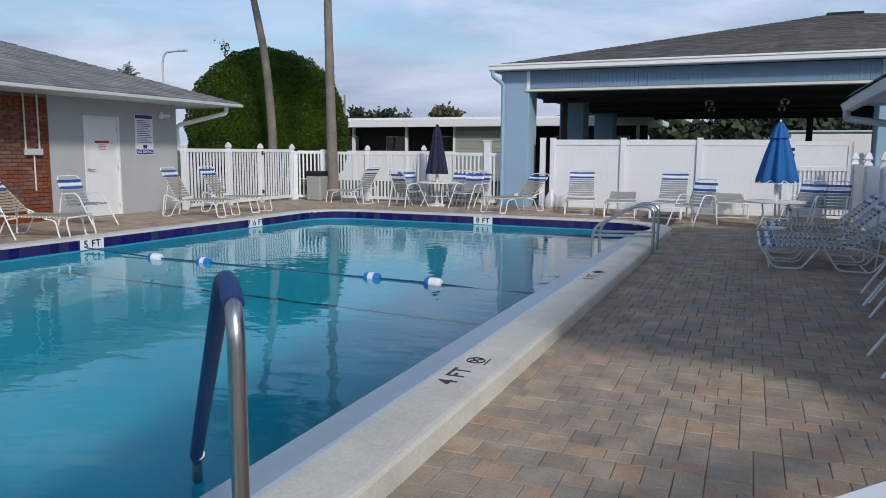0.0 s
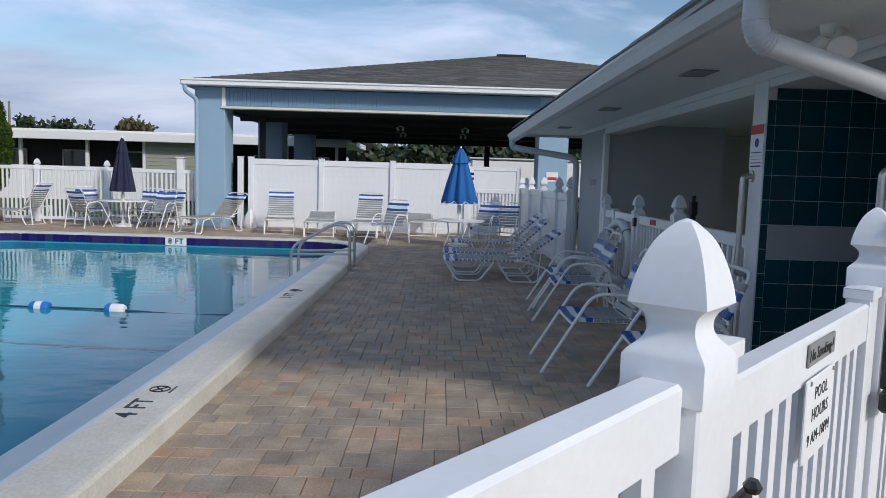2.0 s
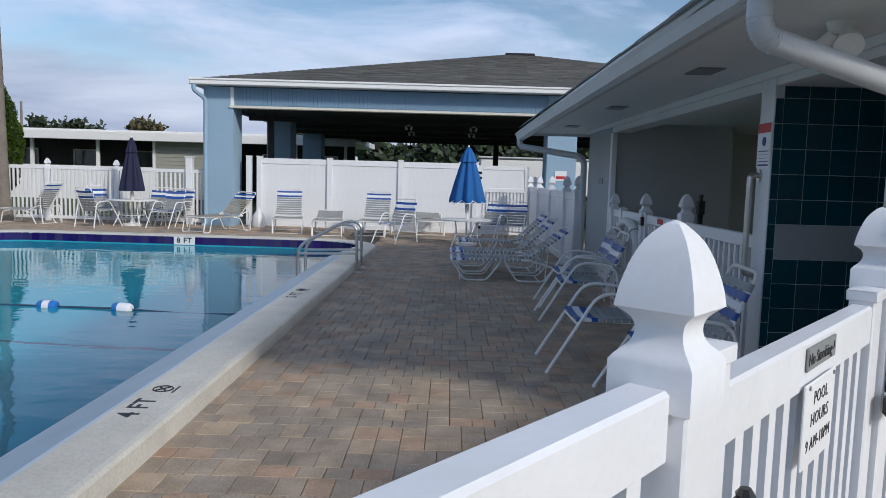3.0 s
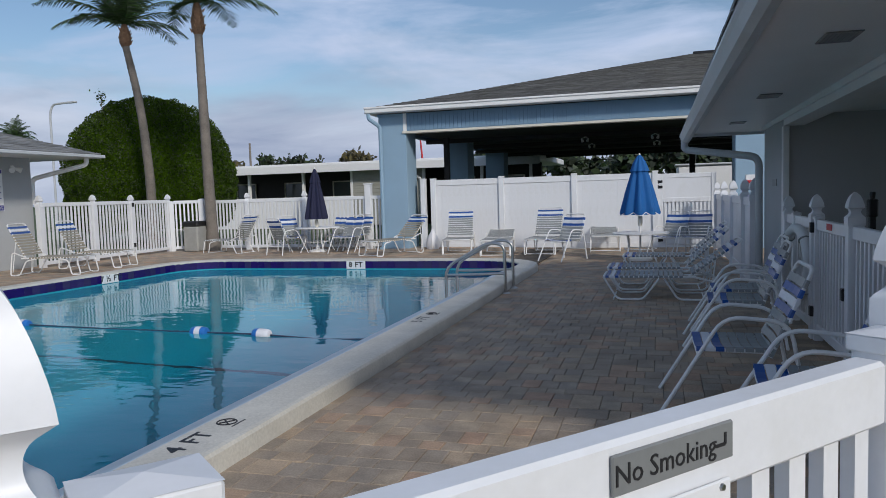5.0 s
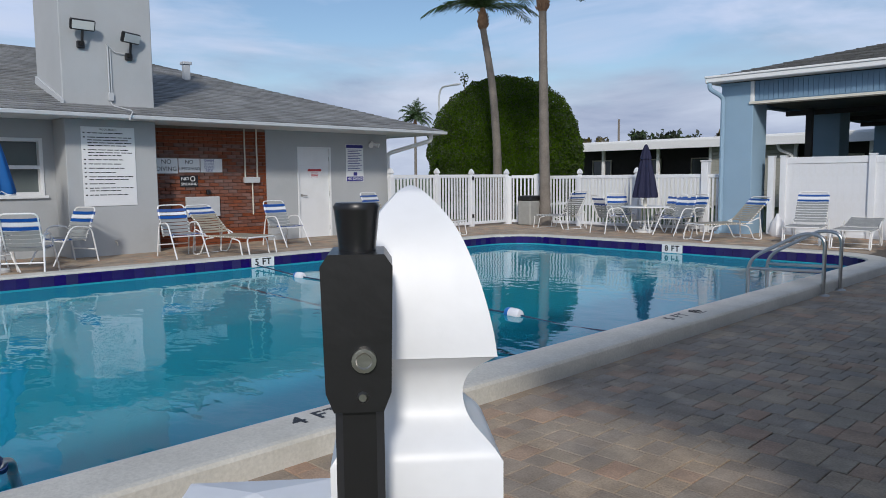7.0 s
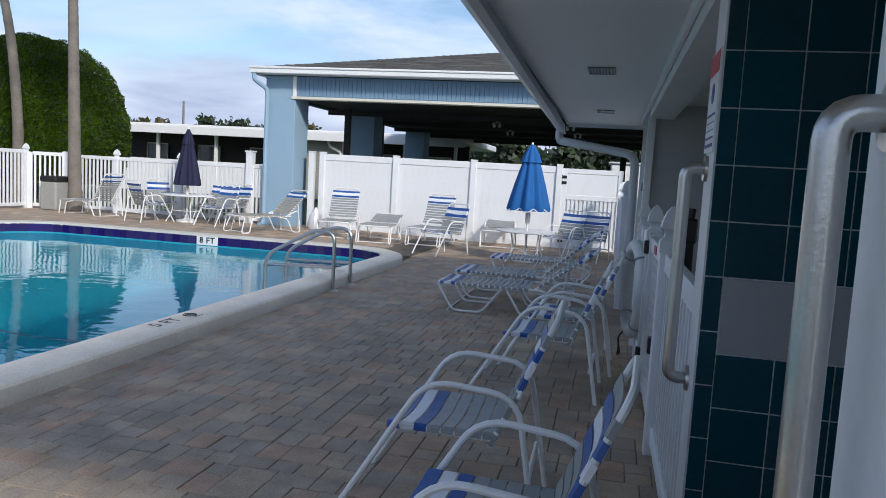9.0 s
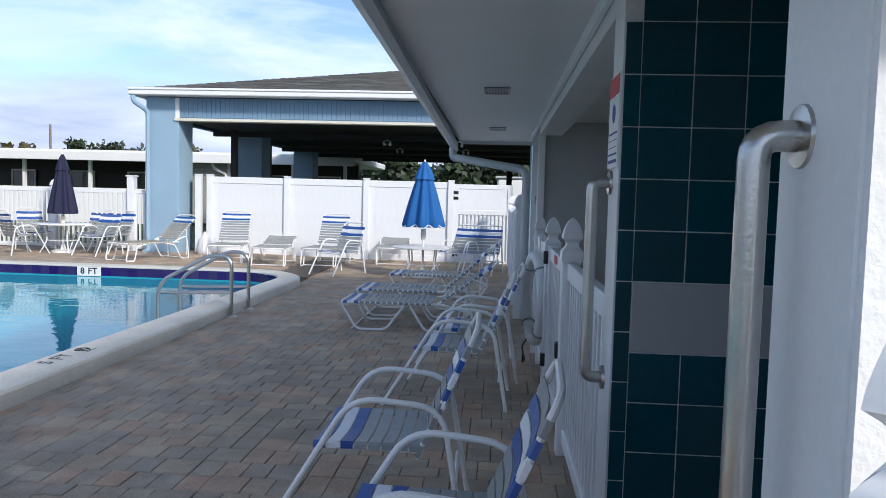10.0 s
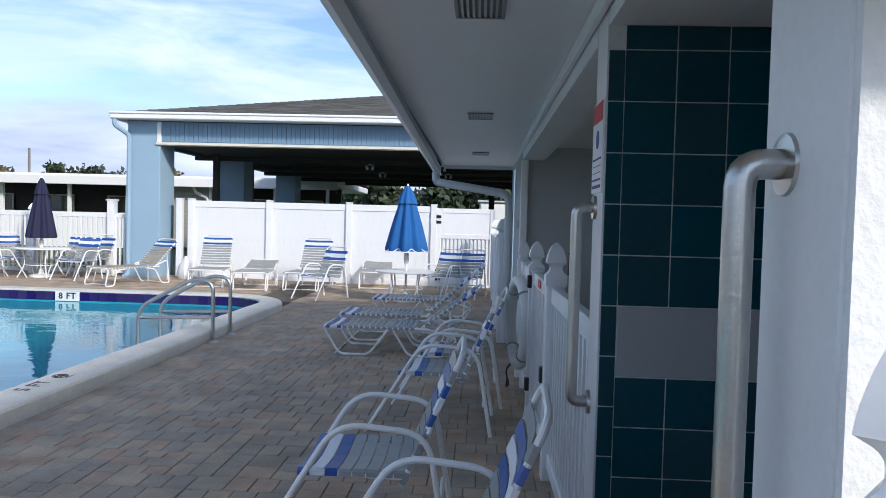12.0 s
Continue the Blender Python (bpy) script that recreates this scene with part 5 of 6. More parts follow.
o = thing("float_line", "dark float rope with blue and white floats across the pool", "float line")
F = [(-8.55, 8.38, -0.02), (-7.10, 8.20, -0.05), (-6.28, 8.20, -0.055), (-5.0, 8.12, -0.062), (-3.72, 8.05, -0.055), (-2.93, 8.0, -0.05), (-2.2, 7.95, -0.075), (-1.73, 7.93, -0.055)]
part("rope", tube(B(), F, 0.010, 6), ROPE, o, smooth=True)
for i in (1, 2, 4, 5):
    p, q = Vector(F[i]), Vector(F[i + 1])
    m = Matrix.Translation(p) @ (q - p).to_track_quat("Z", "Y").to_matrix().to_4x4()
    fl = part("float", lathe(B(), [(0.016, -0.105), (0.048, -0.097), (0.060, -0.073), (0.060, -0.036)], 14, m), FLOAT_BLUE, o, "blue end", smooth=True)
    part("float", lathe(B(), [(0.0605, -0.036), (0.062, 0.036)], 14, m), STRAP_WHITE, o, "white middle", smooth=True)
    part("float", lathe(B(), [(0.060, 0.036), (0.060, 0.073), (0.048, 0.097), (0.016, 0.105)], 14, m), FLOAT_BLUE if i in (2, 4) else STRAP_WHITE, o, smooth=True)
# the float line's shadow, laid on the pool floor as a thin dark strip
o = thing("pool_floor_line", "dark strip standing in for the float line's shadow on the pool floor", "marking")
part("stripe", bbox((-8.7, 7.95, -1.648), (-1.7, 8.02, -1.644)), ROPE, o)

# depth markings
def marker(x, y, turn, body, z=0.022):
    o = thing("depth_marker", "white tile depth marker reading " + body, "sign", pose(x, y, z, 90, 0, turn), "depth markers")
    part("tile", bbox((-0.20, -0.075, 0.0), (0.20, 0.075, 0.012), 0.002), SIGN_WHITE, o)
    lettering(body, 0.145, INK, o, pose(0, 0.004, 0.0135), spread=1.1, bold=0.0035)


marker(-4.675, 14.586, 0, "8 FT")
marker(-8.425, 12.16, 87.5, "7 ½ FT")
marker(-8.585, 8.50, 87.5, "5 FT")
marker(-8.76, 4.55, 87.5, "4 FT")
for y, body in ((4.38, "4 FT"), (8.10, "5 FT")):
    o = thing("depth_marking", "black stencilled " + body + " marking on the coping", "marking", pose(near_x(y) + 0.13, y + 0.04, 0.1245, 0, 0, 90))
    lettering(body, 0.155, INK, o, pose(-0.02, 0, 0.0005), depth=0.0004, spread=1.12, bold=0.0035)
    part("no_diving_symbol", tube(B(), [(0.32 + 0.055 * math.cos(radians(a)), 0.055 * math.sin(radians(a)), 0.0008) for a in range(0, 360, 20)], 0.005, 4, closed=True), INK, o)
    part("no_diving_slash", tube(B(), [(0.285, 0.03, 0.001), (0.355, -0.03, 0.001)], 0.005, 4), INK, o)
    part("no_diving_figure", tube(B(), [(0.295, -0.022, 0.001), (0.325, 0.004, 0.001), (0.345, 0.026, 0.001)], 0.006, 4), INK, o)
    part("caption_bar", bbox((0.255, -0.080, 0.0), (0.385, -0.068, 0.001)), INK, o)

# ---- things on the shower building ----
def grab_bar(y, z0, z1, x, out, r=0.019):
    o = thing("grab_bar", "upright brushed steel grab bar on the white pier", "grab bar", None, "grab bars by the shower")
    part("bar", tube(B(), [(x, y, z1), (x - out, y, z1), (x - out, y, z0), (x, y, z0)], r, 14, fillet=0.05), STEEL, o, smooth=True)
    for z in (z0, z1):
        part("flange", lathe(B(), [(0.040, 0.0), (0.038, 0.010), (0.026, 0.012)], 20, pose(x, y, z, 0, -90, 0)), STEEL, o, "round steel flange", smooth=True)
    return o


grab_bar(3.925, 0.745, 1.465, WX, 0.060)
grab_bar(5.455, 0.80, 1.445, WX, 0.06)
o = thing("warning_sign", "white notice with a red header on the pier", "sign")
pl = part("plate", bbox((WX - 0.008, 5.305, 1.49), (WX - 0.003, 5.50, 1.78)), SIGN_WHITE, o)
part("header", bbox((WX - 0.0095, 5.31, 1.715), (WX - 0.008, 5.495, 1.775)), INK_RED, pl)
part("picture", lathe(B(), [(0.03, 0), (0.03, 0.001)], 14, pose(WX - 0.008, 5.40, 1.66, 0, -90, 0)), INK_BLUE, pl)
for i in range(5):
    part("text_bar", bbox((WX - 0.0095, 5.325, 1.505 + i * 0.024), (WX - 0.008, 5.48, 1.515 + i * 0.02)), INK_BLUE, pl)
o = thing("small_plaque", "small grey plaque on the stucco wall", "sign")
part("plate", bbox((WX - 0.01, 10.35, 1.34), (WX - 0.002, 10.65, 1.42)), SIGN_GREY, o)

o = thing("life_ring", "pale life ring hanging on the breezeway fence with its line", "life ring", pose(2.30, 8.67, 0.63, 0, 90, 8))
part("ring", tube(B(), [(0.32 * math.cos(radians(a)), 0.32 * math.sin(radians(a)), 0) for a in range(0, 360, 12)], 0.046, 12, closed=True), RING_WHITE, o, smooth=True)
for a in (45, 135, 225, 315):
    ca, sa = math.cos(radians(a)), math.sin(radians(a))
    part("band", tube(B(), [(ca * 0.32 + 0.050 * math.cos(radians(b)) * ca, sa * 0.32 + 0.050 * math.cos(radians(b)) * sa, 0.050 * math.sin(radians(b))) for b in range(0, 360, 30)], 0.008, 5, closed=True), STRAP_GREY, o)
part("line", tube(B(), [(0.33, 0.05, -0.04), (0.38, 0.08, -0.07), (0.45, 0.02, -0.07), (0.52, 0.06, -0.07), (0.47, -0.05, -0.07), (0.42, 0.04, -0.07)], 0.007, 6, fillet=0.03), BLACK, o, smooth=True)
part("hook", tube(B(), [(-0.28, 0, 0.13), (-0.28, 0, 0.0)], 0.012, 6), BLACK, o)


def floodlight(m, tilt, turn, label, group=""):
    o = thing("floodlight", label, "floodlight", m, group)
    part("base", bbox((-0.06, -0.06, 0.0), (0.06, 0.06, 0.06), 0.01), BLACK, o)
    part("arm", tube(B(), [(0, 0, 0.03), (0, 0, 0.10), (0, 0.22, 0.15)], 0.022, 8, fillet=0.04), BLACK, o, smooth=True)
    hm = Matrix.Translation((0, 0.30, 0.17)) @ pose(0, 0, 0, tilt, turn, 0)
    hd = part("head", box(B(), (-0.20, -0.09, -0.05), (0.20, 0.09, 0.03), 0.02, hm), BLACK, o)
    part("lens", box(B(), (-0.175, -0.068, 0.029), (0.175, 0.068, 0.036), 0.003, hm), LAMP_LENS, hd, "pale glass lens")
    return o


for y, z, t in ((6.83, 3.62, 0), (7.62, 3.50, 24)):
    floodlight(Matrix.Translation((-11.35, y, z)) @ pose(0, 0, 0, 0, 90, 0) @ pose(0, 0, 0, 0, 0, 90), 18, t, "black rectangular floodlight on the chimney", "floodlights on the chimney")
o = thing("conduit", "thin grey conduit and cable on the chimney face", "conduit")
part("pipe", tube(B(), [(-11.33, 7.27, 3.66), (-11.33, 7.27, 2.72)], 0.012, 6), GUTTER, o)
part("pipe", tube(B(), [(-11.33, 7.31, 3.60), (-11.33, 7.31, 2.85)], 0.010, 6), GUTTER, o)
part("cable", tube(B(), [(-11.33, 7.27, 3.66), (-11.32, 7.24, 3.70), (-11.32, 7.38, 3.55), (-11.32, 7.60, 3.54)], 0.009, 6, fillet=0.04), GUTTER, o)
part("junction_box", bbox((-11.35, 7.24, 2.72), (-11.30, 7.33, 2.86), 0.006), GUTTER, o)
part("tail", tube(B(), [(-11.33, 7.27, 2.72), (-11.30, 7.30, 2.64), (-10.76, 7.42, 2.52), (-10.75, 7.35, 2.36)], 0.010, 6, fillet=0.05), GUTTER, o)
o = thing("soffit_floodlight", "white twin floodlight under the soffit", "floodlight", pose(2.05, 3.95, 2.099))
part("base", lathe(B(), [(0.05, -0.04), (0.06, 0.0)], 14), WHITE_METAL, o, smooth=True)
for s in (-1, 1):
    hd = part("lamp", lathe(B(), [(0.058, -0.15), (0.055, -0.13), (0.03, -0.05), (0.022, 0.0)], 16, pose(0.0, 0.06 * s, -0.035, 45 * s, 25, 0)), WHITE_METAL, o, "white bullet lamp holder", smooth=True)

# ---- signs and fittings on the house ----
def wall_sign(label, y0, y1, z0, z1, x, plate=SIGN_WHITE):
    o = thing("sign", label, "sign")
    pl = part("plate", bbox((x, y0, z0), (x + 0.012, y1, z1), 0.002), plate, o)
    return o, pl, x + 0.0125


o, pl, fx = wall_sign("large white pool rules board in black print", 6.76, 7.66, 0.915, 2.27, -11.35)
lettering("POOL RULES", 0.05, INK, pl, pose(fx, 7.21, 2.225, 90, 0, 90), depth=0.0005)
rng = random.Random(4)
z = 2.165
k = 0
for n_lines in (1, 4, 3, 1, 1, 1, 1, 2, 1, 2, 1):
    for i in range(n_lines):
        y = 6.86
        if i == 0:
            part("text_bar", bbox((fx, 6.79, z - 0.010), (fx + 0.001, 6.82, z + 0.012)), INK, pl)
        end = 7.60 - (rng.uniform(0.02, 0.4) if i == n_lines - 1 else 0.0)
        while y < end - 0.05:
            w = min(rng.uniform(0.05, 0.15), end - y)
            part("text_bar", bbox((fx, y, z - 0.007), (fx + 0.001, y + w, z + 0.008)), INK, pl)
            y += w + 0.018
        z -= 0.047
    z -= 0.026
o, pl, fx = wall_sign("grey no diving plate on the brick", 8.27, 8.715, 1.48, 1.77, HX + 0.001)
lettering("NO", 0.13, INK, pl, pose(fx, 8.49, 1.70, 90, 0, 90), depth=0.0005)
lettering("DIVING", 0.12, INK, pl, pose(fx, 8.49, 1.565, 90, 0, 90), depth=0.0005)
o, pl, fx = wall_sign("white no lifeguard plate on the brick", 8.735, 9.17, 1.50, 1.77, HX + 0.001)
lettering("NO", 0.11, INK, pl, pose(fx, 8.95, 1.70, 90, 0, 90), depth=0.0005)
lettering("LIFEGUARD", 0.085, INK, pl, pose(fx, 8.95, 1.57, 90, 0, 90), depth=0.0005)
o, pl, fx = wall_sign("white plate with blue swim at your own risk lettering", 9.185, 9.65, 1.50, 1.77, HX + 0.001)
for w, z in (("SWIM", 1.725), ("AT YOUR", 1.665), ("OWN", 1.60), ("RISK", 1.535)):
    lettering(w, 0.085 if w != "AT YOUR" else 0.05, INK_BLUE, pl, pose(fx, 9.37, z, 90, 0, 90), depth=0.0005)
o, pl, fx = wall_sign("black and white no smoking plate on the brick", 8.75, 9.12, 1.215, 1.44, HX + 0.001, INK)
lettering("NO", 0.10, SIGN_WHITE, pl, pose(fx, 8.85, 1.375, 90, 0, 90), depth=0.0005)
part("circle", tube(B(), [(fx, 9.01 + 0.045 * math.cos(radians(a)), 1.375 + 0.045 * math.sin(radians(a))) for a in range(0, 360, 24)], 0.008, 4, closed=True), SIGN_WHITE, pl)
lettering("SMOKING", 0.075, SIGN_WHITE, pl, pose(fx, 8.935, 1.27, 90, 0, 90), depth=0.0005)
o, pl, fx = wall_sign("white notice with dark blue header and no diving footer", 12.78, 13.29, 1.285, 2.145, HX + 0.001)
part("header", bbox((fx, 12.79, 2.06), (fx + 0.001, 13.28, 2.135)), INK_BLUE, pl)
part("footer", bbox((fx, 12.79, 1.295), (fx + 0.001, 13.28, 1.40)), INK_BLUE, pl)
lettering("NO DIVING", 0.085, SIGN_WHITE, pl, pose(fx + 0.002, 13.035, 1.347, 90, 0, 90), depth=0.0005)
for i in range(13):
    part("text_bar", bbox((fx, 12.83, 1.54 + i * 0.039), (fx + 0.001, 13.24 - (i % 3) * 0.05, 1.553 + i * 0.039)), INK_BLUE, pl)
part("picture", bbox((fx, 12.99, 1.42), (fx + 0.001, 13.10, 1.50)), INK_BLUE, pl)
o = thing("conduit", "two painted conduits joining in a grey box on the brick", "conduit")
for y, z0 in ((10.16, 1.37), (10.44, 1.37)):
    part("pipe", tube(B(), [(HX + 0.02, y, 2.40), (HX + 0.02, y, z0)], 0.017, 8), TRIM_CREAM, o)
part("pipe", tube(B(), [(HX + 0.02, 10.32, 1.32), (HX + 0.02, 10.32, 0.62)], 0.015, 8), TRIM_CREAM, o)
part("junction_box", bbox((HX + 0.001, 10.12, 1.28), (HX + 0.07, 10.48, 1.40), 0.008), GUTTER, o)
o = thing("meter_box", "flat grey utility cover on the brick", "box")
part("cover", bbox((HX + 0.001, 8.84, 0.62), (HX + 0.06, 9.55, 1.02), 0.01), GUTTER, o)
part("knob", bbox((HX + 0.001, 9.28, 1.06), (HX + 0.06, 9.36, 1.16), 0.01), BLACK, o)
o = thing("security_light", "small white security light at the house corner", "lamp", pose(HX + 0.005, 13.55, 2.18))
part("base", lathe(B(), [(0.05, 0), (0.05, 0.03)], 12, pose(0, 0, 0, 0, 90, 0)), WHITE_METAL, o)
for s in (-1, 1):
    part("lamp", lathe(B(), [(0.02, 0.0), (0.06, 0.12), (0.058, 0.14)], 12, pose(0.03, 0.04 * s, -0.01, -35 * s, 115, 0)), WHITE_METAL, o, smooth=True)
o = thing("hose_bib", "small brass tap low on the chimney breast", "tap", pose(-11.35, 7.25, 0.28))
part("pipe", tube(B(), [(0, 0, 0), (0.06, 0, 0), (0.09, 0, -0.06)], 0.012, 8, fillet=0.02), TRIM_CREAM, o)
part("wheel", lathe(B(), [(0.03, 0.03), (0.03, 0.04)], 10, pose(0.05, 0, 0)), STEEL, o)


# ---- plants and distance ----
def dome_tree(x, y, r, h, label, leaf, count, seed, size=0.13):
    o = thing("tree", label, "tree", pose(x, y, -0.02))
    part("trunk", tube(B(), [(0, 0, 0), (0.04, 0.02, 0.6), (0, 0, h * 0.6)], 0.16, 10, radii=[0.2, 0.16, 0.07]), BARK, o, smooth=True)
    for i in range(6):
        a = 2 * math.pi * i / 6 + 0.3
        part("limb", tube(B(), [(0, 0, 0.5), (math.cos(a) * r * 0.3, math.sin(a) * r * 0.3, 1.3), (math.cos(a) * r * 0.62, math.sin(a) * r * 0.62, h * 0.55)], 0.05, 7, radii=[0.09, 0.06, 0.025]), BARK, o, smooth=True)
    rng = np.random.default_rng(seed)
    pts, nor = [], []
    while len(pts) < count:
        a, u = rng.uniform(0, 2 * math.pi), rng.uniform(-0.55, 1)
        ru = math.sqrt(max(0, 1 - u * u))
        d = Vector((ru * math.cos(a), ru * math.sin(a), u))
        lump = 0.96 + 0.04 * noise.noise(d * 2.2 + Vector((seed, 0, 0))) + 0.05 * noise.noise(d * 5.5) + 0.035 * noise.noise(d * 13)
        depth = 1 - 0.13 * rng.random() ** 2
        k = lump * depth
        pts.append((d.x * r * k, d.y * r * k, h * 0.40 + d.z * (h * 0.60 if d.z > 0 else h * 0.60) * k))
        nor.append(tuple(d))
    cards("crown", pts, size, leaf, o, seed=seed, normals=nor)
    core = B()
    bmesh.ops.create_icosphere(core, subdivisions=3, radius=1.0)
    for v in core.verts:
        d = v.co.normalized()
        k = 0.86 + 0.04 * noise.noise(d * 2.2 + Vector((seed, 0, 0)))
        v.co = Vector((d.x * r * k, d.y * r * k, h * 0.40 + max(-0.6, d.z) * h * 0.60 * k))
    part("inner_crown", core, leaf, o, "dense shaded inner foliage", smooth=True)
    return o


t = dome_tree(-16.15, 23.4, 2.98, 5.18, "huge clipped dome-shaped green tree behind the fence", LEAF, 150000, 3, 0.036)
sp = tube(B(), [(-0.70, -1.38, 4.4), (-0.74, -1.42, 4.8), (-0.73, -1.40, 5.06)], 0.02, 6, radii=[0.022, 0.014, 0.006])
part("sprout_stem", sp, BARK, t)
rng = np.random.default_rng(9)
cards("sprout_leaves", rng.normal(size=(80, 3)) * (0.085, 0.085, 0.13) + (-0.735, -1.41, 4.92), 0.05, LEAF, t, seed=4)


def palm(x, y, line, boot, fronds, label, seed, length=2.3, droop=0.85):
    """line: points of the trunk; boot: length of the rough part under the crown."""
    o = thing("palm_tree", label, "palm tree", pose(x, y, 0.03))
    rng = random.Random(seed)
    ps = rounded([Vector(p) for p in line], 1.2, 8)
    dense = []
    for a, b in zip(ps, ps[1:]):
        k = max(1, int((b - a).length / 0.09))
        dense += [a.lerp(b, i / k) for i in range(k)]
    dense.append(ps[-1])
    n = len(dense)
    rad = [(0.155 - 0.055 * i / n + (0.05 * max(0, 1 - i / 6))) * (1.0 + 0.05 * ((i % 2) - 0.5) + rng.uniform(-0.02, 0.02)) for i in range(n)]
    part("trunk", tube(B(), dense, 0.1, 12, radii=rad), BARK, o, "grey ringed trunk", smooth=True)
    top = dense[-1]
    bm = B()
    lathe(bm, [(0.11, -0.06), (0.16, 0.05), (0.17, boot * 0.4), (0.12, boot * 0.75), (0.075, boot)], 12, Matrix.Translation(top))
    for i in range(22):
        a, h = rng.uniform(0, 6.28), rng.uniform(0, boot * 0.7)
        p = top + Vector((math.cos(a) * 0.14, math.sin(a) * 0.14, h))
        tube(bm, [p, p + Vector((math.cos(a) * 0.07, math.sin(a) * 0.07, 0.10))], 0.02, 5, radii=[0.035, 0.008])
    part("boot", bm, BOOT, o, "rough brown leaf bases", smooth=True)
    c = top + Vector((0, 0, boot))
    for i in range(fronds):
        a = 2.399 * i + rng.uniform(-0.2, 0.2)
        el = radians(80 - 66 * (i / fronds) + rng.uniform(-8, 8))
        L = length * rng.uniform(0.85, 1.15)
        d = Vector((math.cos(a) * math.cos(el), math.sin(a) * math.cos(el), math.sin(el)))
        k = 14
        pts = []
        p, v = c.copy(), d.copy()
        for j in range(k + 1):
            pts.append(p.copy())
            v = (v + Vector((0, 0, -0.105 * droop * (0.4 + j / k)))).normalized()
            p = p + v * (L / k)
        rach = tube(B(), pts, 0.02, 5, radii=[0.028 * (1 - 0.85 * j / k) for j in range(k + 1)])
        f = part("frond", rach, FROND, o)
        bm = B()
        for j in range(2, 58):
            t = j / 58
            q = t * k
            i0 = min(k - 1, int(q))
            base = pts[i0].lerp(pts[i0 + 1], q - i0)
            ax = (pts[i0 + 1] - pts[i0]).normalized()
            lat = ax.cross(Vector((0, 0, 1)))
            lat = lat.normalized() if lat.length > 0.05 else Vector((-math.sin(a), math.cos(a), 0))
            ll = 0.52 * math.sin(math.pi * min(1, 0.18 + t * 0.8)) ** 0.7 * rng.uniform(0.8, 1.15)
            for s in (-1, 1):
                tip = base + (lat * s * 0.75 + ax * 0.55 + Vector((0, 0, rng.uniform(-0.35, 0.05)))).normalized() * ll + Vector((0, 0, -0.16 * ll))
                mid = base.lerp(tip, 0.5) + Vector((0, 0, 0.05 * ll))
                w = ax * 0.016
                vs = [bm.verts.new(x) for x in (base - w * 0.5, base + w * 0.5, mid + w, tip, mid - w)]
                bm.faces.new(vs)
        part("foliage", bm, FROND, f)["kind"] = "stuff"
    return o


palm(-10.42, 18.28, [(0.06, 0, 0.0), (0.0, 0, 2.5), (-0.06, 0, 5.75)], 0.75, 24, "tall straight palm beside the litter bin", 5)
palm(-13.55, 20.0, [(-0.05, 0, 0.0), (0.0, 0.0, 1.8), (-0.2, 0.0, 4.2), (-0.62, 0, 6.05)], 0.6, 22, "leaning palm behind the picket fence", 8)
palm(-49.9, 50.0, [(0, 0, 0), (0, 0, 6.3)], 0.6, 30, "bushy palm far beyond the pool house", 11, 2.0, 1.5)


def loose_tree(x, y, r, h, leaf, count, seed, label, size=0.5, group=""):
    o = thing("tree", label, "tree", pose(x, y, -0.02), group)
    part("trunk", tube(B(), [(0, 0, 0), (0.1, 0, h * 0.35), (0, 0.1, h * 0.8)], 0.2, 7, radii=[0.24, 0.17, 0.06]), BARK, o, smooth=True)
    rng = np.random.default_rng(seed)
    pts = []
    for i in range(13):
        cx, cy, cz = rng.normal(0, r * 0.45), rng.normal(0, r * 0.45), h * rng.uniform(0.5, 0.95)
        rr = r * rng.uniform(0.25, 0.5)
        pts.append(rng.normal(size=(count // 13, 3)) * (rr * 0.6, rr * 0.6, rr * 0.42) + (cx, cy, cz))
        if i < 6:
            part("limb", tube(B(), [(0, 0, h * 0.35), (cx * 0.5, cy * 0.5, (h * 0.4 + cz) / 2), (cx, cy, cz)], 0.06, 5, radii=[0.1, 0.06, 0.02]), BARK, o)
    cards("crown", np.concatenate(pts), size, leaf, o, seed=seed)
    return o


rnd = random.Random(21)
for i in range(46):
    x = -75 + i * 3.4 + rnd.uniform(-1.2, 1.2)
    y = rnd.uniform(84, 120)
    h = rnd.uniform(4.6, 7.4)
    loose_tree(x, y, h * 0.32, h, LEAF_DRY if i in (2, 12) else LEAF_FAR, 900, 100 + i, "distant green tree on the skyline", 0.42, "distant trees")
for i in range(12):
    loose_tree(-5.5 + i * 2.7 + rnd.uniform(-0.5, 0.5), rnd.uniform(56, 62), 2.1, rnd.uniform(3.7, 4.7), LEAF_FAR, 900, 300 + i, "green tree beyond the pavilion", 0.4, "trees beyond the pavilion")
loose_tree(-27.5, 46, 1.5, 3.9, LEAF_DRY, 900, 77, "small tree with yellowing leaves behind the homes", 0.3)

# home with screened porch
home = thing("mobile_home", "long white-roofed manufactured home with a screened porch", "house", pose(0, 0, 0))
HY = 32.0
part("roof", bbox((-23, HY - 0.7, 2.66), (-3.6, HY + 7, 2.92), 0.03), WHITE_METAL, home, "flat white metal roof")
part("fascia", bbox((-23, HY - 0.76, 2.50), (-3.6, HY - 0.69, 2.84), 0.01), WHITE_METAL, home)
# set back behind the posts, in the same near-black as the pavilion ceiling
part("wall", bbox((-22.5, HY + 2.2, 0), (-4, HY + 2.4, 2.66)), NEAR_BLACK, home, "dark recessed porch wall")
part("apron", bbox((-22.5, HY - 0.1, 0), (-12.2, HY, 1.42)), WHITE_METAL, home, "white lower porch wall")
for i in range(16):
    part("siding_board", bbox((-12.2, HY - 0.12 - 0.01 * (i % 2), 0.1 + i * 0.16), (-8.8, HY - 0.02, 0.255 + i * 0.16), 0.008), SIDING_TAN, home)
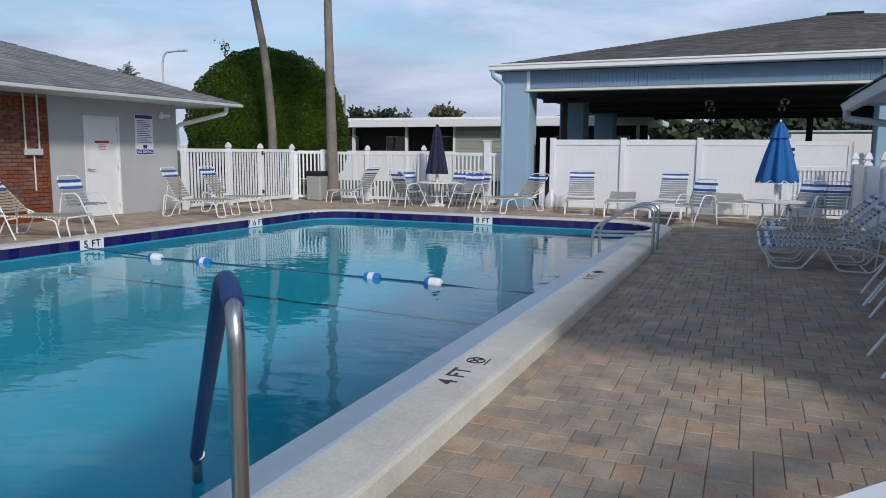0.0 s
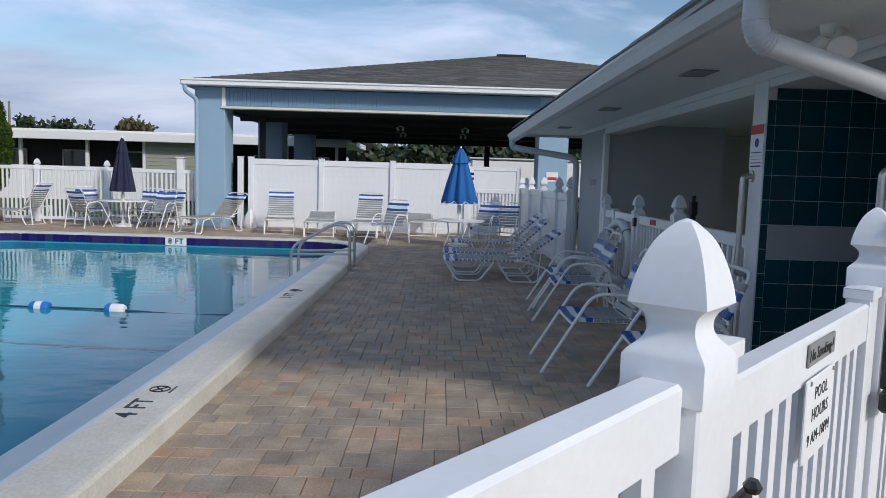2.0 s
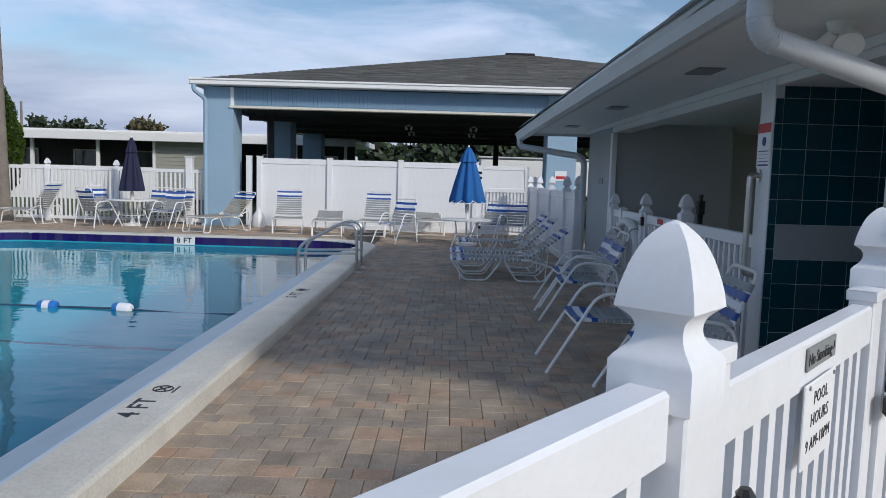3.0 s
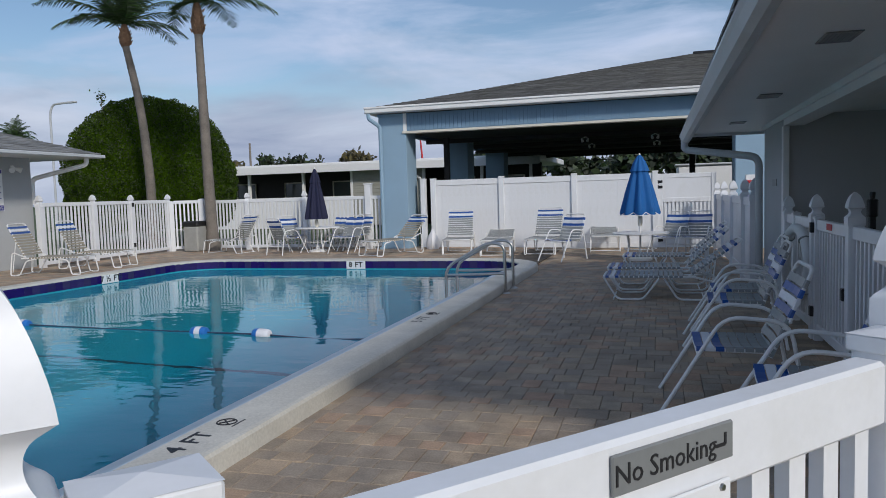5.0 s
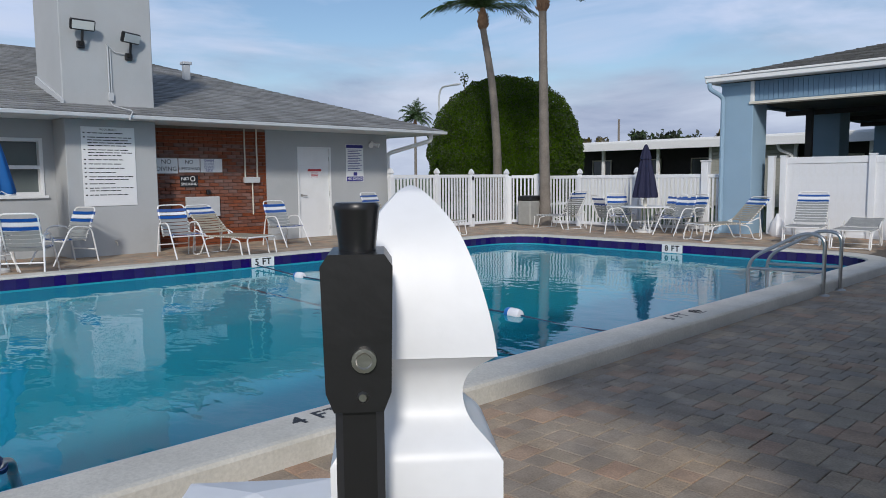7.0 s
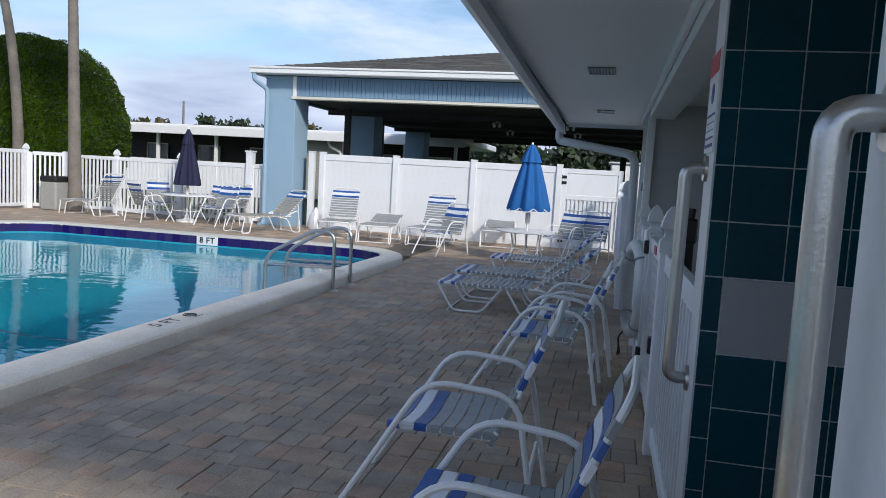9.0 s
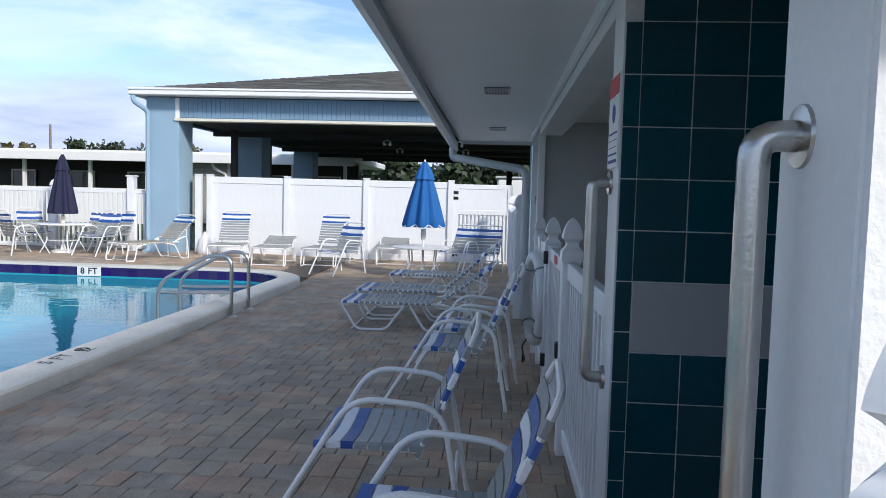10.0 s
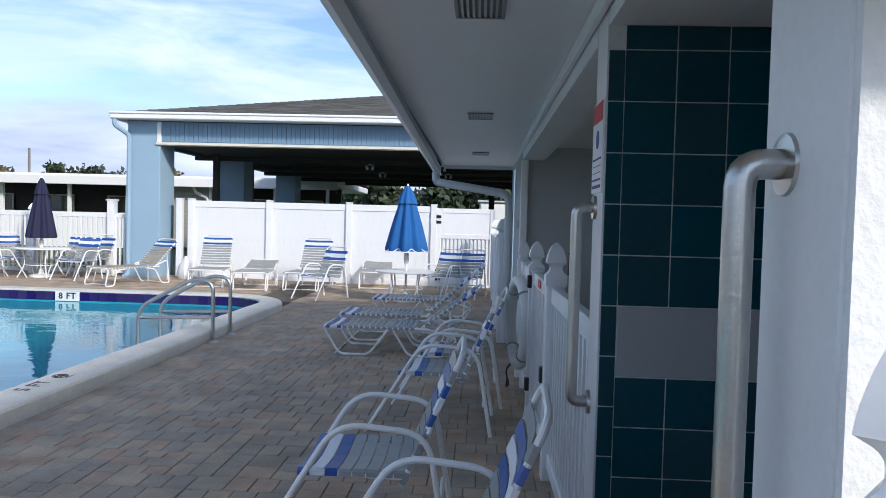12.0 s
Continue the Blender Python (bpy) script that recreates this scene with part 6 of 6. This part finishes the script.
for x in (-22.4, -20.2, -17.4, -14.6, -12.2, -8.8, -6.2, -4.1):
    part("porch_post", bbox((x - 0.06, HY - 0.14, 0), (x + 0.06, HY, 2.66), 0.006), WHITE_METAL, home)
for x in (-21.2, -18.9, -16.2, -13.6, -7.6, -5.3):
    w = part("window", bbox((x - 0.5, HY + 2.12, 1.3), (x + 0.5, HY + 2.2, 2.1)), GLASS_DARK, home)
    bm = B()
    for a, b in (((x - 0.56, 1.24), (x - 0.5, 2.16)), ((x + 0.5, 1.24), (x + 0.56, 2.16)), ((x - 0.5, 2.1), (x + 0.5, 2.16)), ((x - 0.5, 1.24), (x + 0.5, 1.3))):
        box(bm, (a[0], HY + 2.08, a[1]), (b[0], HY + 2.13, b[1]))
    part("window_frame", bm, TRIM_CREAM, w)
part("downspout", tube(B(), [(-9.3, HY - 0.6, 2.5), (-9.3, HY - 0.4, 2.3), (-8.9, HY - 0.2, 2.1), (-8.9, HY - 0.2, 0.2)], 0.06, 6, fillet=0.1), WHITE_METAL, home)
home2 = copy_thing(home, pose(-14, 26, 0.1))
tr = thing("trailer", "white flat-roofed trailer parked beyond the pavilion", "trailer")
part("body", bbox((1.9, 40.0, 0.5), (12.5, 42.5, 2.42), 0.08), WHITE_METAL, tr)
part("roof_rim", bbox((1.8, 39.9, 2.42), (12.6, 42.6, 2.52), 0.03), GUTTER, tr)
for x in (4.5, 6.0):
    part("wheel", lathe(B(), [(0.32, -0.1), (0.36, 0), (0.32, 0.1)], 16, pose(x, 40.0, 0.34, 90)), BLACK, tr)
part("chassis", bbox((2.2, 40.1, 0.32), (12.2, 42.4, 0.5)), BLACK, tr)

# white neighbour seen through the breezeway
nb = thing("neighbour_wall", "bright white siding wall seen through the breezeway", "wall")
part("wall", bbox((9.5, 12.5, 0), (9.7, 34, 1.85)), WHITE_METAL, nb)
loose_tree(13.0, 27, 1.6, 4.2, LEAF_FAR, 800, 55, "green tree seen through the breezeway", 0.3)


def street_lamp(x, y, h, label):
    o = thing("street_lamp", label, "street lamp", pose(x, y, 0))
    part("pole", tube(B(), [(0, 0, 0), (0, 0, h - 0.6), (0.25, 0, h - 0.05), (1.6, 0, h)], 0.07, 8, fillet=0.4), GUTTER, o, smooth=True)
    part("lamp_head", bbox((1.5, -0.12, h - 0.07), (2.1, 0.12, h + 0.06), 0.03), GUTTER, o)


street_lamp(-36.5, 40, 7.9, "tall curved street lamp behind the hedge")
o = thing("utility_pole", "bare wooden utility pole on the skyline", "utility pole", pose(-35.3, 62, 0))
part("pole", tube(B(), [(0, 0, 0), (0, 0, 6.6)], 0.11, 8, radii=[0.14, 0.09]), BARK, o)
o = thing("crane_mast", "thin lattice mast on the skyline", "mast", pose(-17.6, 60, 0))
part("mast", tube(B(), [(0, 0, 0), (-0.5, 0, 6.6)], 0.12, 4, radii=[0.16, 0.06]), INK_RED, o)
o = thing("flag_pole", "white flag pole with a gilt ball behind the roof", "flag pole", pose(-24.6, 12.2, 0))
part("pole", tube(B(), [(0, 0, 0), (0, 0, 7.0)], 0.05, 8), WHITE_METAL, o)
part("ball", lathe(B(), [(0.02, 6.98), (0.08, 7.06), (0.02, 7.14)], 10), TRIM_CREAM, o)
bm = B()
vs = []
for i in range(9):
    for j in range(5):
        vs.append(bm.verts.new((0.02 * math.sin(i * 1.3), -0.05 - i * 0.12, 6.6 - j * 0.2 - 0.10 * i * (1 - j * 0.12))))
for i in range(8):
    for j in range(4):
        bm.faces.new((vs[i * 5 + j], vs[i * 5 + j + 1], vs[i * 5 + j + 6], vs[i * 5 + j + 5]))
bmesh.ops.solidify(bm, geom=bm.faces[:], thickness=0.006)
part("flag", bm, INK_BLUE, o, "dark blue field of a drooping flag")


# ---- pieces of walls and floors ----
# shower tiles
T = 0.1565
GX = WX + 0.050
ZB1, ZB0 = 1.140, 0.920
me_t = mesh_of("tile", bbox((0.002, -0.0035, 0.002), (T - 0.002, 0.0, T - 0.002), 0.001))
me_c = mesh_of("tile", bbox((0.002, -0.0035, 0.002), (T - 0.002, 0.0, 0.073), 0.001))
me_s = mesh_of("tile", bbox((0.001, -0.0035, 0.002), (0.048, 0.0, T - 0.002), 0.001))
me_b = mesh_of("tile", bbox((-0.0035, 0.002, 0.002), (0.0, T - 0.002, T - 0.002), 0.001))
TY = 5.2895
for i in range(6):
    for k in range(5):
        link_mesh("tile", me_t, TEAL_TILE, shower_side, "", pose(GX + i * T, TY, ZB1 + k * T))
    link_mesh("tile", me_c, TEAL_TILE, shower_side, "", pose(GX + i * T, TY, ZB1 + 5 * T))
    for k in range(6):
        link_mesh("tile", me_t, TEAL_TILE, shower_side, "", pose(GX + i * T, TY, ZB0 - (k + 1) * T))
for k in range(-7, 5):
    link_mesh("tile", me_s, TEAL_TILE, shower_side, "", pose(WX + 0.001, TY, ZB1 + k * T))
part("panel", bbox((GX + 0.002, TY - 0.004, ZB0 + 0.002), (GX + 6 * T - 0.03, TY, ZB1 - 0.002), 0.002), GREY_TILE, shower_side, "plain pale grey panel among the tiles")
Z0 = ZB1 - 7 * T
back = [o for o in bpy.data.objects if o.name == "wall_shower_back"][0]
for k in range(0, 12):
    for i in range(8):
        link_mesh("tile", me_b, TEAL_TILE, back, "", pose(3.3095, 4.0 + i * T, Z0 + k * T))
bm = bbox((WX - 0.003, 5.29, -0.05), (WX + 0.02, 5.30, 1.998))
structure("wall_shower_edge", bm, GROUT, "grouted edge of the tiled shower pier", "wall")

# waterline tiles
bm_len = 0.150
path = [Vector(p) for p in WALLED]
cum = [0.0]
for a, b in zip(path, path[1:]):
    cum.append(cum[-1] + (b - a).length)
me_n = mesh_of("tile", bbox((-bm_len / 2 + 0.0012, -0.006, -0.075), (bm_len / 2 - 0.0012, 0.0, 0.066), 0.002))
s, i = bm_len / 2, 0
while s < cum[-1] - 0.1:
    while cum[i + 1] < s:
        i += 1
    p = path[i].lerp(path[i + 1], (s - cum[i]) / (cum[i + 1] - cum[i]))
    d = path[i + 1] - path[i]
    link_mesh("tile", me_n, NAVY_TILE, pool_wall, "", pose(p.x, p.y, 0.028, 0, 0, math.degrees(math.atan2(d.y, d.x)) + 180))
    s += bm_len
me_d = mesh_of("tile", bbox((-0.045, -0.07, -0.002), (0.045, 0.07, 0.004), 0.001))
for i in range(11):
    link_mesh("tile", me_d, SIGN_GREY, pool_lip, "", pose(near_x(7.5 + i * 0.36) - 0.20, 7.5 + i * 0.36, 0.021, 0, -21.4, 0))

# bricks
rng = random.Random(2)
BL, BH = 0.203, 0.0705
me_k = mesh_of("brick", bbox((0.0, 0.004, 0.004), (0.03, BL - 0.005, BH - 0.005), 0.002))
me_h = mesh_of("brick", bbox((0.0, 0.004, 0.004), (0.03, BL / 2 - 0.005, BH - 0.005), 0.002))
count = 0
rest = []
for r in range(33):
    y = 8.0 - (BL / 2 if r % 2 else 0)
    z = 0.06 + r * BH
    while y < 10.58:
        yy = max(y, 8.0)
        wide = min(y + BL, 10.617) - yy
        half = abs(wide - BL / 2) < 0.002
        me = me_h if half else me_k
        x = HX - 0.031 + rng.uniform(-0.002, 0.003)
        if count < 300 and z > 0.35 and (half or abs(wide - BL) < 0.002):
            link_mesh("brick", me, BRICK, brick_back, "", pose(x, yy, z))
            count += 1
        else:
            rest.append((x, yy, z, wide))
        y += BL
bm = B()
for x, y, z, w in rest:
    box(bm, (x, y + 0.004, z + 0.004), (x + 0.03, y + w - 0.005, z + BH - 0.005))
ob = part("bricks", bm, BRICK, brick_back)
ob["kind"] = "stuff"


# pavers of three sizes fitted together
def lay(x0, x1, y0, y1, unit, seed):
    r = random.Random(seed)
    nx, ny = int((x1 - x0) / unit), int((y1 - y0) / unit)
    used = [[False] * (nx + 4) for _ in range(ny + 4)]
    out = []
    for j in range(ny):
        i = 0
        while i < nx:
            if used[j][i]:
                i += 1
                continue
            run = 0
            while i + run < nx and not used[j][i + run]:
                run += 1
            w = min(run, r.choice((3, 3, 2, 3)))
            if run - w == 1:
                w = run if run <= 3 else 2
            h = r.choice((2, 2, 3))
            h = min(h, ny - j)
            for b in range(h):
                for a in range(w):
                    used[j + b][i + a] = True
            out.append((x0 + i * unit, y0 + j * unit, w, h))
            i += w
    return out


U = 0.064
near_area = [(a, b, h, w) for b, a, w, h in lay(-1.0, 19.4, -1.071, 3.35, U, 7)]
far_area = [(a, b, h, w) for b, a, w, h in lay(14.96, 19.3, -12.35, -0.96, U, 8) + lay(1.0, 14.9, -12.35, -9.16, U, 9)]


def paver_mesh(w, h):
    g, c, t = 0.0014, 0.004, 0.03
    bm = B()
    a, b = w * U, h * U
    lo = [bm.verts.new(p) for p in ((g, g, -t), (a - g, g, -t), (a - g, b - g, -t), (g, b - g, -t))]
    mi = [bm.verts.new(p) for p in ((g, g, -c * 0.7), (a - g, g, -c * 0.7), (a - g, b - g, -c * 0.7), (g, b - g, -c * 0.7))]
    hi = [bm.verts.new(p) for p in ((g + c, g + c, 0), (a - g - c, g + c, 0), (a - g - c, b - g - c, 0), (g + c, b - g - c, 0))]
    for i in range(4):
        k = (i + 1) % 4
        bm.faces.new((lo[i], lo[k], mi[k], mi[i]))
        bm.faces.new((mi[i], mi[k], hi[k], hi[i]))
    bm.faces.new(hi)
    return mesh_of("paver", bm)


sizes = {}
r = random.Random(31)
singles, field = [], []
for p in near_area:
    (singles if 3.3 < p[1] < 6.3 and -1.0 < p[0] < 1.9 and len(singles) < 300 else field).append(p)
for x, y, w, h in singles:
    if (w, h) not in sizes:
        sizes[(w, h)] = paver_mesh(w, h)
    link_mesh("paver", sizes[(w, h)], PAVER, deck, "", pose(x, y, r.uniform(-0.003, 0.001), r.uniform(-0.4, 0.4), r.uniform(-0.4, 0.4), r.uniform(-0.3, 0.3)))
verts, faces = [], []
for x, y, w, h in field + far_area:
    g, c = 0.0014, 0.004
    a, b = w * U, h * U
    z = deck_z(x, y) + r.uniform(-0.002, 0.001)
    n0 = len(verts)
    for zz, e in ((-0.03, g), (-0.004, g), (0.0, g + c)):
        verts += [(x + e, y + e, z + zz), (x + a - e, y + e, z + zz), (x + a - e, y + b - e, z + zz), (x + e, y + b - e, z + zz)]
    for s0 in (0, 4):
        for i in range(4):
            k = (i + 1) % 4
            faces.append((n0 + s0 + i, n0 + s0 + k, n0 + s0 + 4 + k, n0 + s0 + 4 + i))
    faces.append((n0 + 8, n0 + 9, n0 + 10, n0 + 11))
me = bpy.data.meshes.new("paver_field")
me.from_pydata(verts, [], faces)
ob = link_mesh("paver_field", me, PAVER_FAR, deck)
ob["kind"] = "stuff"
